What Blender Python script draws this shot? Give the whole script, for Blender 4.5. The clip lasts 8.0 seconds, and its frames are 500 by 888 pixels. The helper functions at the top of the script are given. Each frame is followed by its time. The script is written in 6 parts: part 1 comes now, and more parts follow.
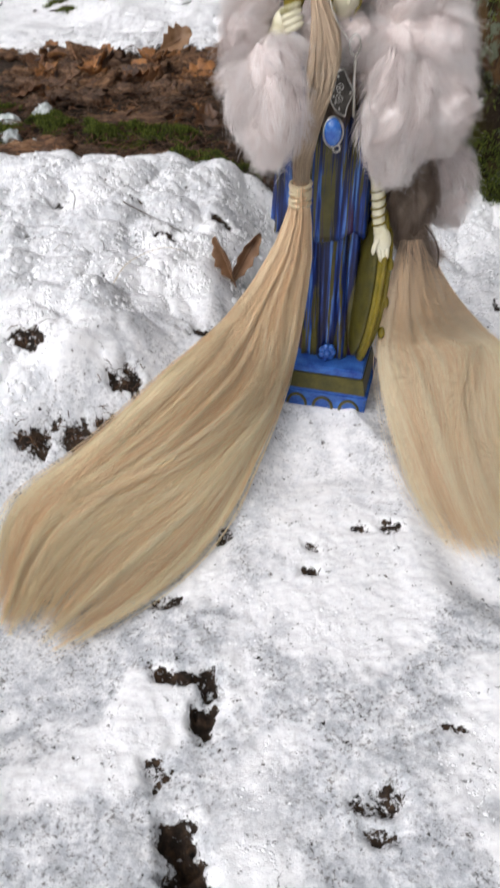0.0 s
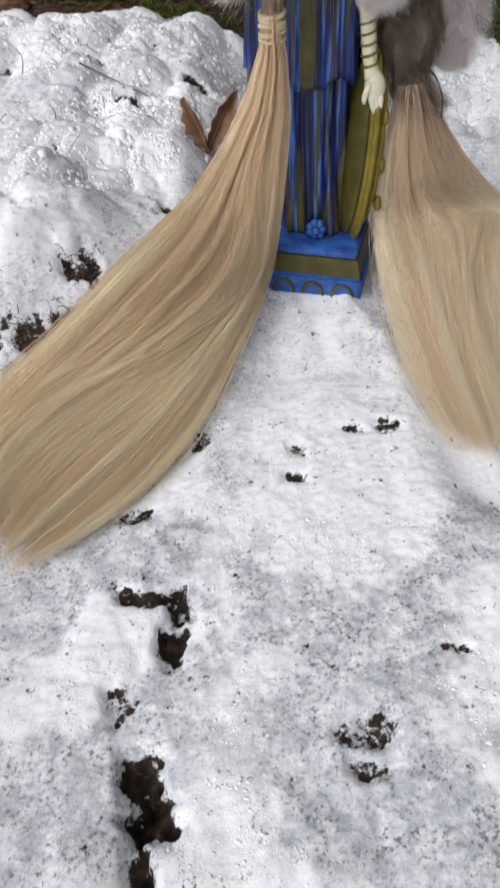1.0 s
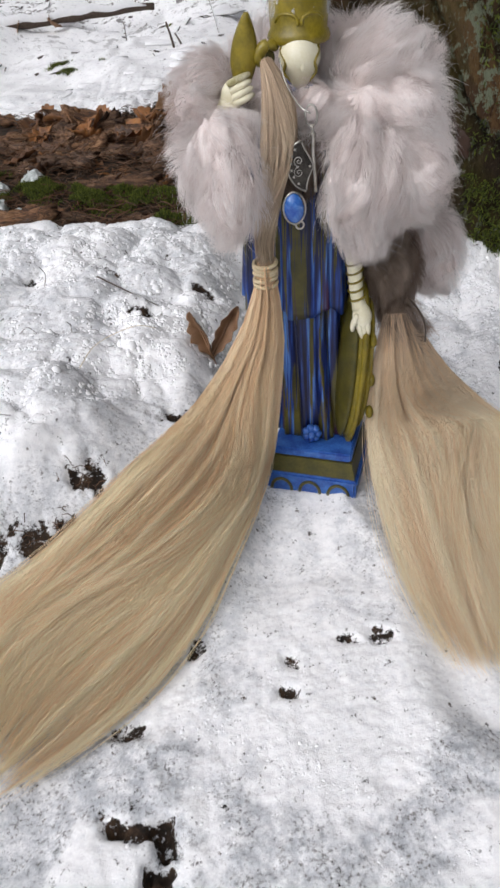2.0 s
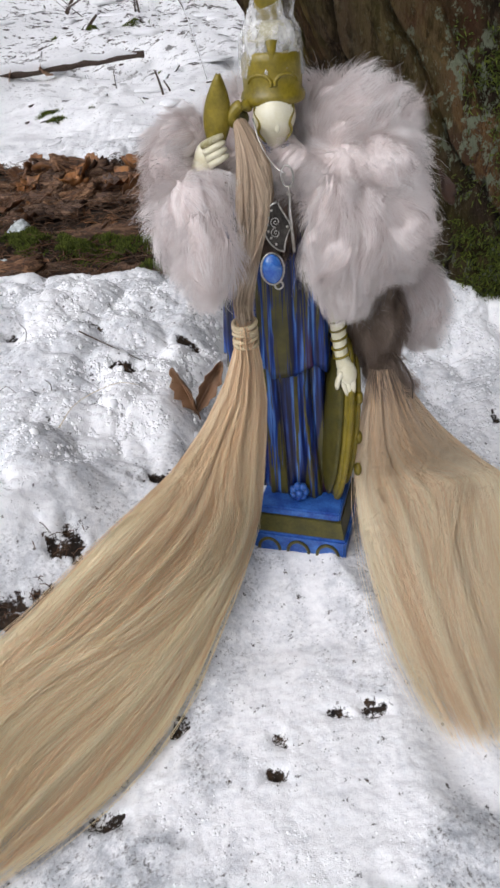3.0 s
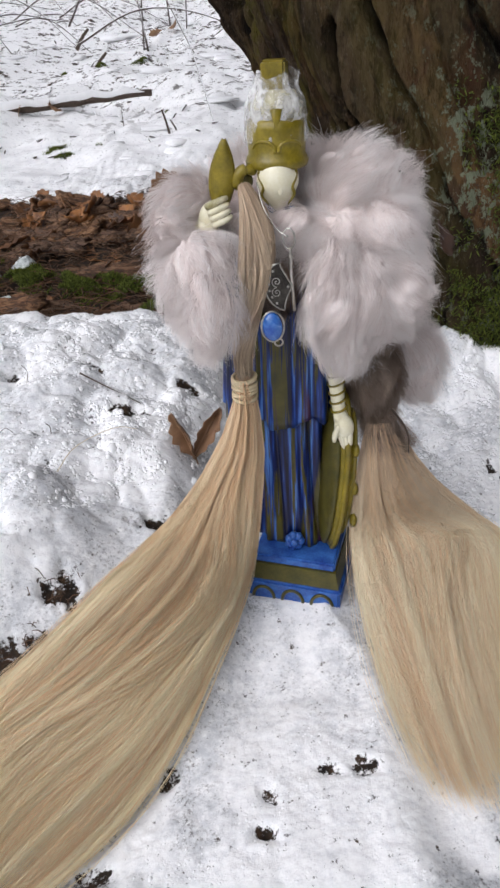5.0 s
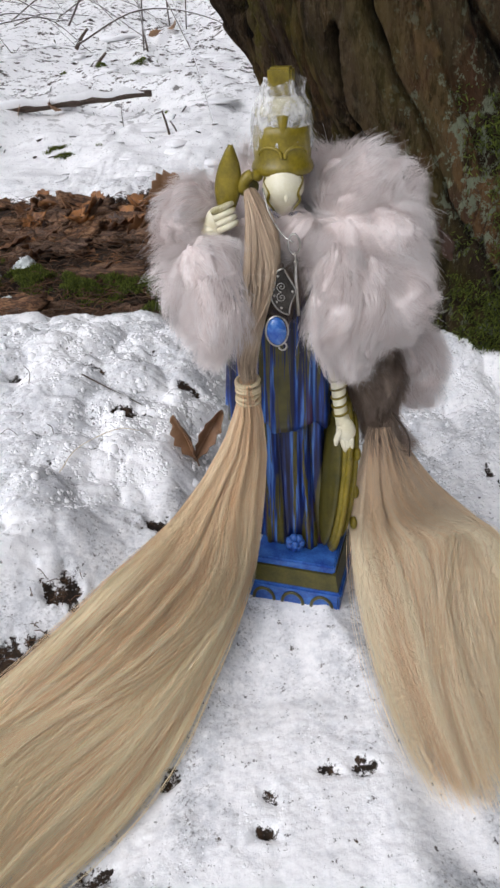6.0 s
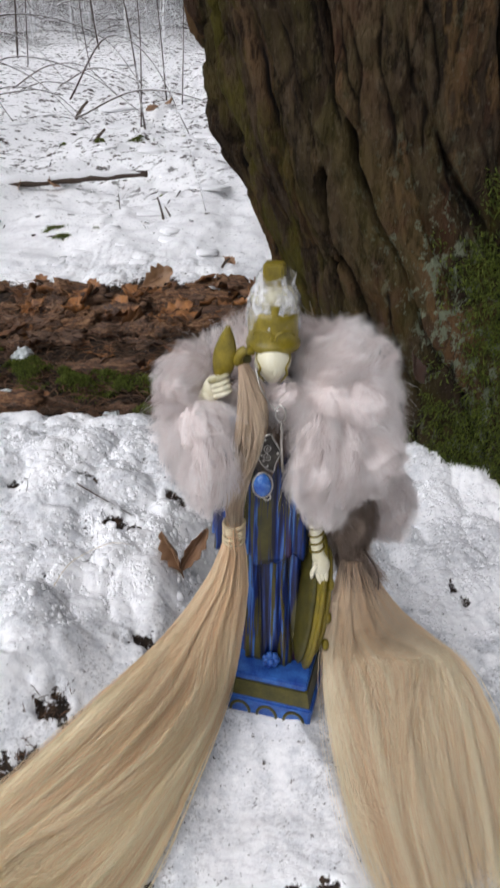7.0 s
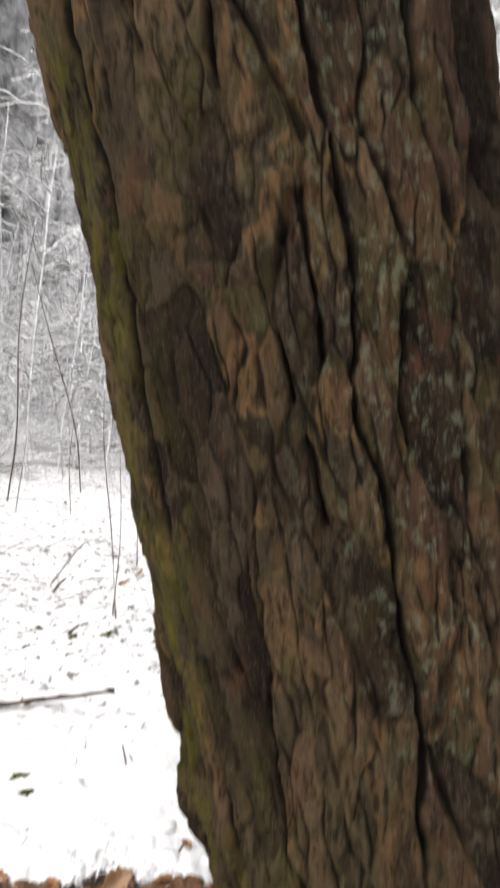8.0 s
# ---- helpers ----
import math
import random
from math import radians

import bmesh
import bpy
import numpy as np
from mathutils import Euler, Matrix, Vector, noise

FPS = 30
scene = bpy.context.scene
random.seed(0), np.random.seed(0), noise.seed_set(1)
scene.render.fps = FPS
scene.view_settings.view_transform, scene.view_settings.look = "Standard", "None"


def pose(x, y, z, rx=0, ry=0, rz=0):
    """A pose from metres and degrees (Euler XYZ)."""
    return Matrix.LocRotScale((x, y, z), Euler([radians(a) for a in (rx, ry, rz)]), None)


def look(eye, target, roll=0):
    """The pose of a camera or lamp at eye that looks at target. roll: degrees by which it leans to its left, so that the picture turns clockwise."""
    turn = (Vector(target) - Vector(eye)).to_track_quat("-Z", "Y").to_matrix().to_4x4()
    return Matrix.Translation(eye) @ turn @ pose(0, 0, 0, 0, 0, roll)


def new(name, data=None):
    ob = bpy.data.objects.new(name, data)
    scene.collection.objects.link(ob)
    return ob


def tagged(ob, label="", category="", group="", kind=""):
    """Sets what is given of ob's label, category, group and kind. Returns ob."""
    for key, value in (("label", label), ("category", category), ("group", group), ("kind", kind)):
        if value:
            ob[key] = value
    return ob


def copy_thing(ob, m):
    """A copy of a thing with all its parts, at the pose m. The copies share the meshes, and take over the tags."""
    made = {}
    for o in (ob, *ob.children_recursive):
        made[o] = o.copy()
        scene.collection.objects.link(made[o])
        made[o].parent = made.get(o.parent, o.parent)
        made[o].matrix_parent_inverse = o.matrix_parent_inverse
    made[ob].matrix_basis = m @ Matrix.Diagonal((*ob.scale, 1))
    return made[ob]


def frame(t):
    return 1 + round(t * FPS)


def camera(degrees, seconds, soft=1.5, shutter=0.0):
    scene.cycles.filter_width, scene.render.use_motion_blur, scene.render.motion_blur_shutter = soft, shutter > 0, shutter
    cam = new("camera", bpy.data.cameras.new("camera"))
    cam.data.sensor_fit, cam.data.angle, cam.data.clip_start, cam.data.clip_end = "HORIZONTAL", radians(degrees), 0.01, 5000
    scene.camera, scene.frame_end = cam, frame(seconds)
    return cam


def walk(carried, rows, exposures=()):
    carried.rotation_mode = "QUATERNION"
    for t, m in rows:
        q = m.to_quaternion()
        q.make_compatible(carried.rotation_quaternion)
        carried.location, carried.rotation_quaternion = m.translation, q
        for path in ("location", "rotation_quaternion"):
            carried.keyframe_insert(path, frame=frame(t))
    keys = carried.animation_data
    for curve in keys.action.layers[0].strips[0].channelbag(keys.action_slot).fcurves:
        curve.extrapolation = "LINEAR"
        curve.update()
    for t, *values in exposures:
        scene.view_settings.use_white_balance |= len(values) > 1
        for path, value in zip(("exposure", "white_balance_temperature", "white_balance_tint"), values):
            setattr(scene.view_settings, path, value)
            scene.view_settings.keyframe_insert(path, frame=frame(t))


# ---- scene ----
cam = camera(37.8, 8.0, 2.6, 0.2)
METRES, EYE, TILT, LEAN, TURN = 0.70, 0.33, -39.0, 0.0, 0.0
ROWS = [
    (0.0, 0.0, 0.0, 0.0, 0.0, 0.0, 0.0),
    (0.5, 0.0146, 0.0787, -0.0339, 1.3, -9.76, -0.11),
    (1.0, 0.0349, 0.0824, -0.0149, 1.32, -7.11, 1.94),
    (1.5, 0.0484, 0.0587, 0.0372, 2.45, -1.02, 1.28),
    (3.0, 0.0727, 0.0879, 0.0875, 2.84, 5.12, 2.65),
    (3.5, 0.0769, 0.0879, 0.0996, 2.44, 6.68, 2.27),
    (4.0, 0.0723, 0.0896, 0.1061, 2.17, 6.8, 1.31),
    (4.5, 0.0738, 0.0835, 0.1078, 2.48, 7.15, 1.38),
    (6.0, 0.0672, 0.0748, 0.1095, 2.02, 7.25, 0.97),
    (6.5, 0.0585, 0.0566, 0.1235, 1.08, 7.33, -0.76),
    (7.0, 0.0603, -0.0023, 0.1833, -0.15, 10.85, -0.99),
    (7.5, 0.0571, -0.1424, 0.3333, -1.76, 20.21, -0.79),
    (8.0, 0.0119, -0.4369, 0.5827, -4.37, 39.36, -1.52),
]
BETWEEN = [
    (0.2, look((0.0036, 0.0127, 0.3040), (0.0036 - 0.0101, 0.0127 + 0.7350, 0.3040 - 0.6780), 0.1)),
    (7.2, look((0.0445, 0.0760, 0.4730), (0.0640, 1.8670, -0.4115), 0.8)),
    (7.8, look((0.0252, 0.0427, 0.7320), (0.0252 + 0.0369, 0.0427 + 0.9910, 0.7320 - 0.1253), 1.2)),
]
EXPOSURES = [(0.0, 0.03, 6350, 12), (0.5, -0.16, 6150, 12), (1.5, -0.12, 6350, 12), (3.0, -0.08, 6200, 13), (6.5, -0.10, 6200, 13), (7.2, -0.13, 6250, 12), (7.6, 0.08, 6450, 11), (8.0, 0.68, 6600, 11)]
POSES = [(t, pose(0, 0, EYE, TILT, LEAN, TURN) @ pose(METRES * x, METRES * y, METRES * z, 90 + pitch, roll, yaw)) for t, x, y, z, yaw, pitch, roll in ROWS]
walk(cam, sorted(POSES + BETWEEN, key=lambda row: row[0]), EXPOSURES)

# ---- light ----
SUN_ELEV, SUN_AZ = 44.0, 226.0
world = bpy.data.worlds.new("sky")
scene.world = world
world.use_nodes = True
wn = world.node_tree
wn.nodes.clear()
sky = wn.nodes.new("ShaderNodeTexSky")
sky.sky_type, sky.sun_disc = "NISHITA", False
sky.sun_elevation, sky.sun_rotation = radians(SUN_ELEV), radians(SUN_AZ)
sky.air_density, sky.dust_density, sky.ozone_density = 1.0, 4.0, 1.0
cloud = wn.nodes.new("ShaderNodeHueSaturation")
cloud.inputs["Saturation"].default_value = 0.12
back = wn.nodes.new("ShaderNodeBackground")
back.inputs["Strength"].default_value = 0.15
wout = wn.nodes.new("ShaderNodeOutputWorld")
wn.links.new(sky.outputs[0], cloud.inputs["Color"])
wn.links.new(cloud.outputs[0], back.inputs["Color"])
wn.links.new(back.outputs[0], wout.inputs["Surface"])
sun = new("sun", bpy.data.lights.new("sun", "SUN"))
sun.data.energy, sun.data.angle, sun.data.color = 0.85, radians(90), (1.0, 0.96, 0.92)
az, el = radians(SUN_AZ), radians(SUN_ELEV)
sun.matrix_world = look((6 * math.sin(az) * math.cos(el), 6 * math.cos(az) * math.cos(el), 6 * math.sin(el)), (0, 0.5, 0))

# ---- small numeric helpers ----
def sstep(a, b, v):
    t = np.clip((v - a) / (b - a), 0, 1)
    return t * t * (3 - 2 * t)


def lattice(ix, iy, iz, seed):
    n = (ix * 374761393 + iy * 668265263 + iz * 1274126177 + seed * 974634777) & 0x7FFFFFFF
    n = ((n ^ (n >> 13)) * 1274126177) & 0x7FFFFFFF
    return ((n ^ (n >> 16)) & 0xFFFFFF) / float(0xFFFFFF)


def vnoise(x, y, z=0.0, seed=0):
    """Smooth value noise from -1 to 1 on arrays."""
    x, y, z = np.broadcast_arrays(np.asarray(x, float), np.asarray(y, float), np.asarray(z, float))
    ix, iy, iz = (np.floor(a).astype(np.int64) for a in (x, y, z))
    fx, fy, fz = x - ix, y - iy, z - iz
    fx, fy, fz = (a * a * (3 - 2 * a) for a in (fx, fy, fz))
    total = 0.0
    for dx in (0, 1):
        for dy in (0, 1):
            for dz in (0, 1):
                w = (fx if dx else 1 - fx) * (fy if dy else 1 - fy) * (fz if dz else 1 - fz)
                total = total + w * lattice(ix + dx, iy + dy, iz + dz, seed)
    return total * 2 - 1


def fbm(x, y, z=0.0, seed=0, octaves=3):
    total, amp = 0.0, 1.0
    for k in range(octaves):
        total = total + amp * vnoise(np.asarray(x) * 2 ** k, np.asarray(y) * 2 ** k, np.asarray(z) * 2 ** k, seed + k * 17)
        amp *= 0.5
    return total


def cells(x, y, seed=0):
    """Distances to the nearest and second nearest cell point, and a random value of the nearest cell."""
    ix, iy = np.floor(x).astype(np.int64), np.floor(y).astype(np.int64)
    d1, d2, who = np.full(x.shape, 9.0), np.full(x.shape, 9.0), np.zeros(x.shape)
    for dx in (-1, 0, 1):
        for dy in (-1, 0, 1):
            cx, cy = ix + dx, iy + dy
            px = cx + 0.1 + 0.8 * lattice(cx, cy, 0 * cx, seed)
            py = cy + 0.1 + 0.8 * lattice(cx, cy, 0 * cx + 5, seed)
            d = np.hypot(px - x, py - y)
            near = d < d1
            d2 = np.where(near, d1, np.minimum(d2, d))
            who = np.where(near, lattice(cx, cy, 0 * cx + 9, seed), who)
            d1 = np.where(near, d, d1)
    return d1, d2, who


def smooth_rows(rows, n):
    """n points along the smooth curve through the rows (any number of columns)."""
    rows = np.asarray(rows, float)
    k = len(rows)
    m = np.gradient(rows, axis=0)
    s = np.linspace(0, k - 1, n)
    i = np.clip(s.astype(int), 0, k - 2)
    f = (s - i)[:, None]
    return ((2 * f ** 3 - 3 * f ** 2 + 1) * rows[i] + (f ** 3 - 2 * f ** 2 + f) * m[i]
            + (-2 * f ** 3 + 3 * f ** 2) * rows[i + 1] + (f ** 3 - f ** 2) * m[i + 1])


def raw_mesh(name, V, F, smooth=True):
    V, F = np.ascontiguousarray(V, dtype=np.float32), np.ascontiguousarray(F, dtype=np.int32)
    me = bpy.data.meshes.new(name)
    me.vertices.add(len(V))
    me.vertices.foreach_set("co", V.ravel())
    me.loops.add(F.size)
    me.loops.foreach_set("vertex_index", F.ravel())
    me.polygons.add(len(F))
    me.polygons.foreach_set("loop_start", np.arange(0, F.size, F.shape[1], dtype=np.int32))
    me.polygons.foreach_set("use_smooth", np.full(len(F), smooth))
    me.update(calc_edges=True)
    me.validate()
    return me


def quads(nu, nv, closed=False):
    """Faces of a grid of nu x nv points (v fastest); closed: the last row meets the first."""
    iu = np.arange(nu if closed else nu - 1)[:, None]
    iv = np.arange(nv - 1)[None, :]
    a, b = iu * nv + iv, ((iu + 1) % nu) * nv + iv
    return np.stack([a, b, b + 1, a + 1], -1).reshape(-1, 4)


def strands(paths, radii, sides=3):
    """Verts and faces of many thin tubes: paths (N, K, 3), radii (N, K). Also the place along each tube, 0 to 1."""
    N, K, _ = paths.shape
    t = np.gradient(paths, axis=1)
    t /= np.linalg.norm(t, axis=2, keepdims=True) + 1e-9
    ref = np.where(np.abs(t[:, :1, 2:3]) > 0.8, np.array([[[1.0, 0, 0]]]), np.array([[[0, 0, 1.0]]]))
    n = np.cross(t, ref)
    n /= np.linalg.norm(n, axis=2, keepdims=True) + 1e-9
    b = np.cross(t, n)
    ang = np.arange(sides) * 2 * np.pi / sides
    ring = (n[:, :, None] * np.cos(ang)[None, None, :, None] + b[:, :, None] * np.sin(ang)[None, None, :, None])
    V = paths[:, :, None] + ring * radii[:, :, None, None]
    base = (np.arange(N) * K * sides)[:, None, None]
    k = np.arange(K - 1)[None, :, None]
    j = np.arange(sides)[None, None, :]
    a = base + k * sides + j
    c = base + k * sides + (j + 1) % sides
    F = np.stack([a, c, c + sides, a + sides], -1).reshape(-1, 4)
    along = np.broadcast_to(np.linspace(0, 1, K)[None, :, None], (N, K, sides)).ravel()
    return V.reshape(-1, 3), F, along


def set_attr(me, name, values):
    at = me.attributes.new(name, "FLOAT", "POINT")
    at.data.foreach_set("value", np.ascontiguousarray(values, dtype=np.float32))


class Build:
    """Collects pieces of one mesh, each with a material slot."""

    def __init__(self):
        self.V, self.F, self.M, self.S, self.n = [], [], [], [], 0

    def add(self, V, F, slot=0, smooth=True):
        V = np.asarray(V, float).reshape(-1, 3)
        self.V.append(V)
        for f in F:
            self.F.append([int(i) + self.n for i in f])
            self.M.append(slot)
            self.S.append(smooth)
        self.n += len(V)
        return self

    def mesh(self, name, smooth=True):
        me = bpy.data.meshes.new(name)
        me.from_pydata(np.concatenate(self.V).tolist(), [], self.F)
        me.polygons.foreach_set("material_index", self.M)
        me.polygons.foreach_set("use_smooth", [smooth and q for q in self.S])
        me.update()
        return me


def turn(rx=0, ry=0, rz=0):
    return np.array(pose(0, 0, 0, rx, ry, rz).to_3x3())


def ellipsoid(c, r, rot=None, nu=24, nv=16):
    a = np.linspace(0, 2 * np.pi, nu, endpoint=False)[:, None]
    p = np.linspace(-np.pi / 2 + 0.02, np.pi / 2 - 0.02, nv)[None, :]
    V = np.stack([np.cos(a) * np.cos(p) * r[0], np.sin(a) * np.cos(p) * r[1], np.sin(p) * r[2] + 0 * a], -1).reshape(-1, 3)
    if rot is not None:
        V = V @ rot.T
    F = quads(nu, nv, True).tolist()
    F.append([i * nv for i in range(nu)][::-1])
    F.append([i * nv + nv - 1 for i in range(nu)])
    return V + np.array(c), F


def loft(rings, cap=True):
    """A skin over rings (K, n, 3), bottom to top."""
    rings = np.asarray(rings, float)
    K, n, _ = rings.shape
    V = rings.transpose(1, 0, 2).reshape(-1, 3)
    F = quads(n, K, True).tolist()
    if cap:
        F.append([i * K for i in range(n)][::-1])
        F.append([i * K + K - 1 for i in range(n)])
    return V, F


def pipe(path, r, sides=10, closed=False):
    path = np.asarray(path, float)
    K = len(path)
    r = np.broadcast_to(np.asarray(r, float), (K,))
    if closed:
        t = np.roll(path, -1, 0) - np.roll(path, 1, 0)
    else:
        t = np.gradient(path, axis=0)
    t /= np.linalg.norm(t, axis=1, keepdims=True) + 1e-12
    ref = np.array([0.13, 0.97, 0.2]) if abs(t[:, 1]).max() < 0.93 else np.array([0.95, 0.2, 0.15])
    n = np.cross(t, ref)
    n /= np.linalg.norm(n, axis=1, keepdims=True) + 1e-12
    b = np.cross(t, n)
    a = np.arange(sides) * 2 * np.pi / sides
    rings = path[:, None] + r[:, None, None] * (n[:, None] * np.cos(a)[None, :, None] + b[:, None] * np.sin(a)[None, :, None])
    if not closed:
        return loft(rings)
    V = rings.reshape(-1, 3)
    return V, [[i * sides + j, ((i + 1) % K) * sides + j, ((i + 1) % K) * sides + (j + 1) % sides, i * sides + (j + 1) % sides]
               for i in range(K) for j in range(sides)]


def block(c, size, rot=None, bevel=0.0008):
    bm = bmesh.new()
    bmesh.ops.create_cube(bm, size=1.0)
    bmesh.ops.scale(bm, vec=size, verts=bm.verts)
    bmesh.ops.bevel(bm, geom=list(bm.edges), offset=bevel, segments=2, affect="EDGES")
    bm.verts.index_update()
    V = np.array([v.co[:] for v in bm.verts])
    F = [[v.index for v in f.verts] for f in bm.faces]
    bm.free()
    if rot is not None:
        V = V @ rot.T
    return V + np.array(c), F


def sheet(P, thick):
    """A thin plate over a grid of points P (nu, nv, 3), with both sides and a rim."""
    nu, nv, _ = P.shape
    n = np.cross(np.gradient(P, axis=0), np.gradient(P, axis=1))
    n /= np.linalg.norm(n, axis=2, keepdims=True) + 1e-12
    top, low = (P + n * thick / 2).reshape(-1, 3), (P - n * thick / 2).reshape(-1, 3)
    Q, m = quads(nu, nv), nu * nv
    F = Q.tolist() + (Q[:, ::-1] + m).tolist()
    rim = [i * nv for i in range(nu)] + [(nu - 1) * nv + j for j in range(1, nv)] + [i * nv + nv - 1 for i in range(nu - 2, -1, -1)] + list(range(nv - 2, 0, -1))
    for a, b in zip(rim, rim[1:] + rim[:1]):
        F.append([b, a, a + m, b + m])
    return np.concatenate([top, low]), F


def dress(ob, mats):
    for m in mats if isinstance(mats, (list, tuple)) else [mats]:
        ob.data.materials.append(m)
    return ob


def thing(name, data, mats, label, category, origin=(0, 0, 0), group="", kind=""):
    """A top-level thing of one mesh whose points are given in the world; its origin goes to its base."""
    if any(origin):
        data.transform(Matrix.Translation(-Vector(origin)))
    ob = dress(new(name, data), mats)
    ob.location = origin
    return tagged(ob, label, category, group, kind)


def holder(name, origin, label, category, group="", kind=""):
    ob = new(name)
    ob.empty_display_size = 0.02
    ob.location = origin
    return tagged(ob, label, category, group, kind)


def part(name, data, mats, parent, label="", kind=""):
    """One mesh, its points given in the world, under a thing or a part."""
    if isinstance(data, bmesh.types.BMesh):
        me = bpy.data.meshes.new(name)
        data.to_mesh(me)
        data.free()
        data = me
    top = parent
    off = Vector((0, 0, 0))
    while top is not None:
        off += top.location
        top = top.parent
    data.transform(Matrix.Translation(-off))
    ob = dress(new(name, data), mats)
    ob.parent = parent
    return tagged(ob, label, kind=kind)


def solid(name, VF, smooth=True):
    return Build().add(*VF).mesh(name, smooth)


# ---- materials ----
def node(nt, kind, **sets):
    n = nt.nodes.new(kind)
    for key, value in sets.items():
        n.inputs[key.replace("_", " ")].default_value = value
    return n


def material(name, rough=0.6, metal=0.0):
    m = bpy.data.materials.new(name)
    m.use_nodes = True
    nt = m.node_tree
    p = nt.nodes["Principled BSDF"]
    p.inputs["Roughness"].default_value, p.inputs["Metallic"].default_value = rough, metal
    return m, nt, p


def ramp(nt, fac, stops):
    r = nt.nodes.new("ShaderNodeValToRGB")
    while len(r.color_ramp.elements) < len(stops):
        r.color_ramp.elements.new(0.5)
    for e, (at, col) in zip(r.color_ramp.elements, stops):
        e.position, e.color = at, (*col, 1) if len(col) == 3 else col
    nt.links.new(fac, r.inputs["Fac"])
    return r.outputs["Color"]


def coords(nt, scale=(1, 1, 1)):
    tc = nt.nodes.new("ShaderNodeTexCoord")
    mp = nt.nodes.new("ShaderNodeMapping")
    mp.inputs["Scale"].default_value = scale
    nt.links.new(tc.outputs["Object"], mp.inputs["Vector"])
    return mp.outputs["Vector"]


def noise_tex(nt, scale, detail=3.0, rough=0.55, stretch=(1, 1, 1), distortion=0.0):
    n = node(nt, "ShaderNodeTexNoise", Scale=scale, Detail=detail, Roughness=rough, Distortion=distortion)
    nt.links.new(coords(nt, stretch), n.inputs["Vector"])
    return n.outputs["Fac"]


def mixed(nt, fac, a, b):
    m = nt.nodes.new("ShaderNodeMix")
    m.data_type = "RGBA"
    for sock, v in ((m.inputs[0], fac), (m.inputs[6], a), (m.inputs[7], b)):
        if isinstance(v, (tuple, float, int)):
            sock.default_value = (*v, 1) if isinstance(v, tuple) and len(v) == 3 else v
        else:
            nt.links.new(v, sock)
    return m.outputs[2]


def calc(nt, op, a, b=0.0, clamp=False):
    m = nt.nodes.new("ShaderNodeMath")
    m.operation, m.use_clamp = op, clamp
    for sock, v in ((m.inputs[0], a), (m.inputs[1], b)):
        if isinstance(v, (int, float)):
            sock.default_value = v
        else:
            nt.links.new(v, sock)
    return m.outputs[0]


def attr(nt, name):
    a = nt.nodes.new("ShaderNodeAttribute")
    a.attribute_name = name
    return a.outputs["Fac"]


def bump(nt, p, height, strength, dist):
    b = node(nt, "ShaderNodeBump", Strength=strength, Distance=dist)
    nt.links.new(height, b.inputs["Height"])
    nt.links.new(b.outputs["Normal"], p.inputs["Normal"])


def plain(name, c1, c2, rough, scale, relief=0.0, metal=0.0, stretch=(1, 1, 1), dist=0.0005, spec=None):
    """A surface of two mixed tones with a fine grain."""
    m, nt, p = material(name, rough, metal)
    n1, n2 = noise_tex(nt, scale, 4, stretch=stretch), noise_tex(nt, scale * 6, 3, stretch=stretch)
    f = calc(nt, "ADD", calc(nt, "MULTIPLY", n1, 0.65), calc(nt, "MULTIPLY", n2, 0.35))
    nt.links.new(ramp(nt, f, [(0.35, c1), (0.65, c2)]), p.inputs["Base Color"])
    if relief:
        bump(nt, p, f, relief, dist)
    if spec is not None:
        p.inputs["Specular IOR Level"].default_value = spec
    return m


def strand_mat(name, root, tip, alt, rough=0.55, through_light=0.0):
    """Hair or fur: tone along the strand and from strand to strand."""
    m, nt, p = material(name, rough)
    along = ramp(nt, attr(nt, "along"), [(0.0, root), (0.55, tip), (1.0, tip)])
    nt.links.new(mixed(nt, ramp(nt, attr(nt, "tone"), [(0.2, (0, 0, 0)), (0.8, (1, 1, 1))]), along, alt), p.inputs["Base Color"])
    p.inputs["Specular IOR Level"].default_value = 0.35
    if through_light:
        glow = nt.nodes.new("ShaderNodeBsdfTranslucent")
        nt.links.new(p.inputs["Base Color"].links[0].from_socket, glow.inputs["Color"])
        mix = nt.nodes.new("ShaderNodeMixShader")
        mix.inputs[0].default_value = through_light
        nt.links.new(p.outputs[0], mix.inputs[1])
        nt.links.new(glow.outputs[0], mix.inputs[2])
        nt.links.new(mix.outputs[0], nt.nodes["Material Output"].inputs["Surface"])
    return m


def soft_snow(p):
    """Light spreads a few millimetres inside snow."""
    p.inputs["Subsurface Weight"].default_value = 0.3
    p.inputs["Subsurface Radius"].default_value = (1.0, 1.0, 1.0)
    p.inputs["Subsurface Scale"].default_value = 0.003


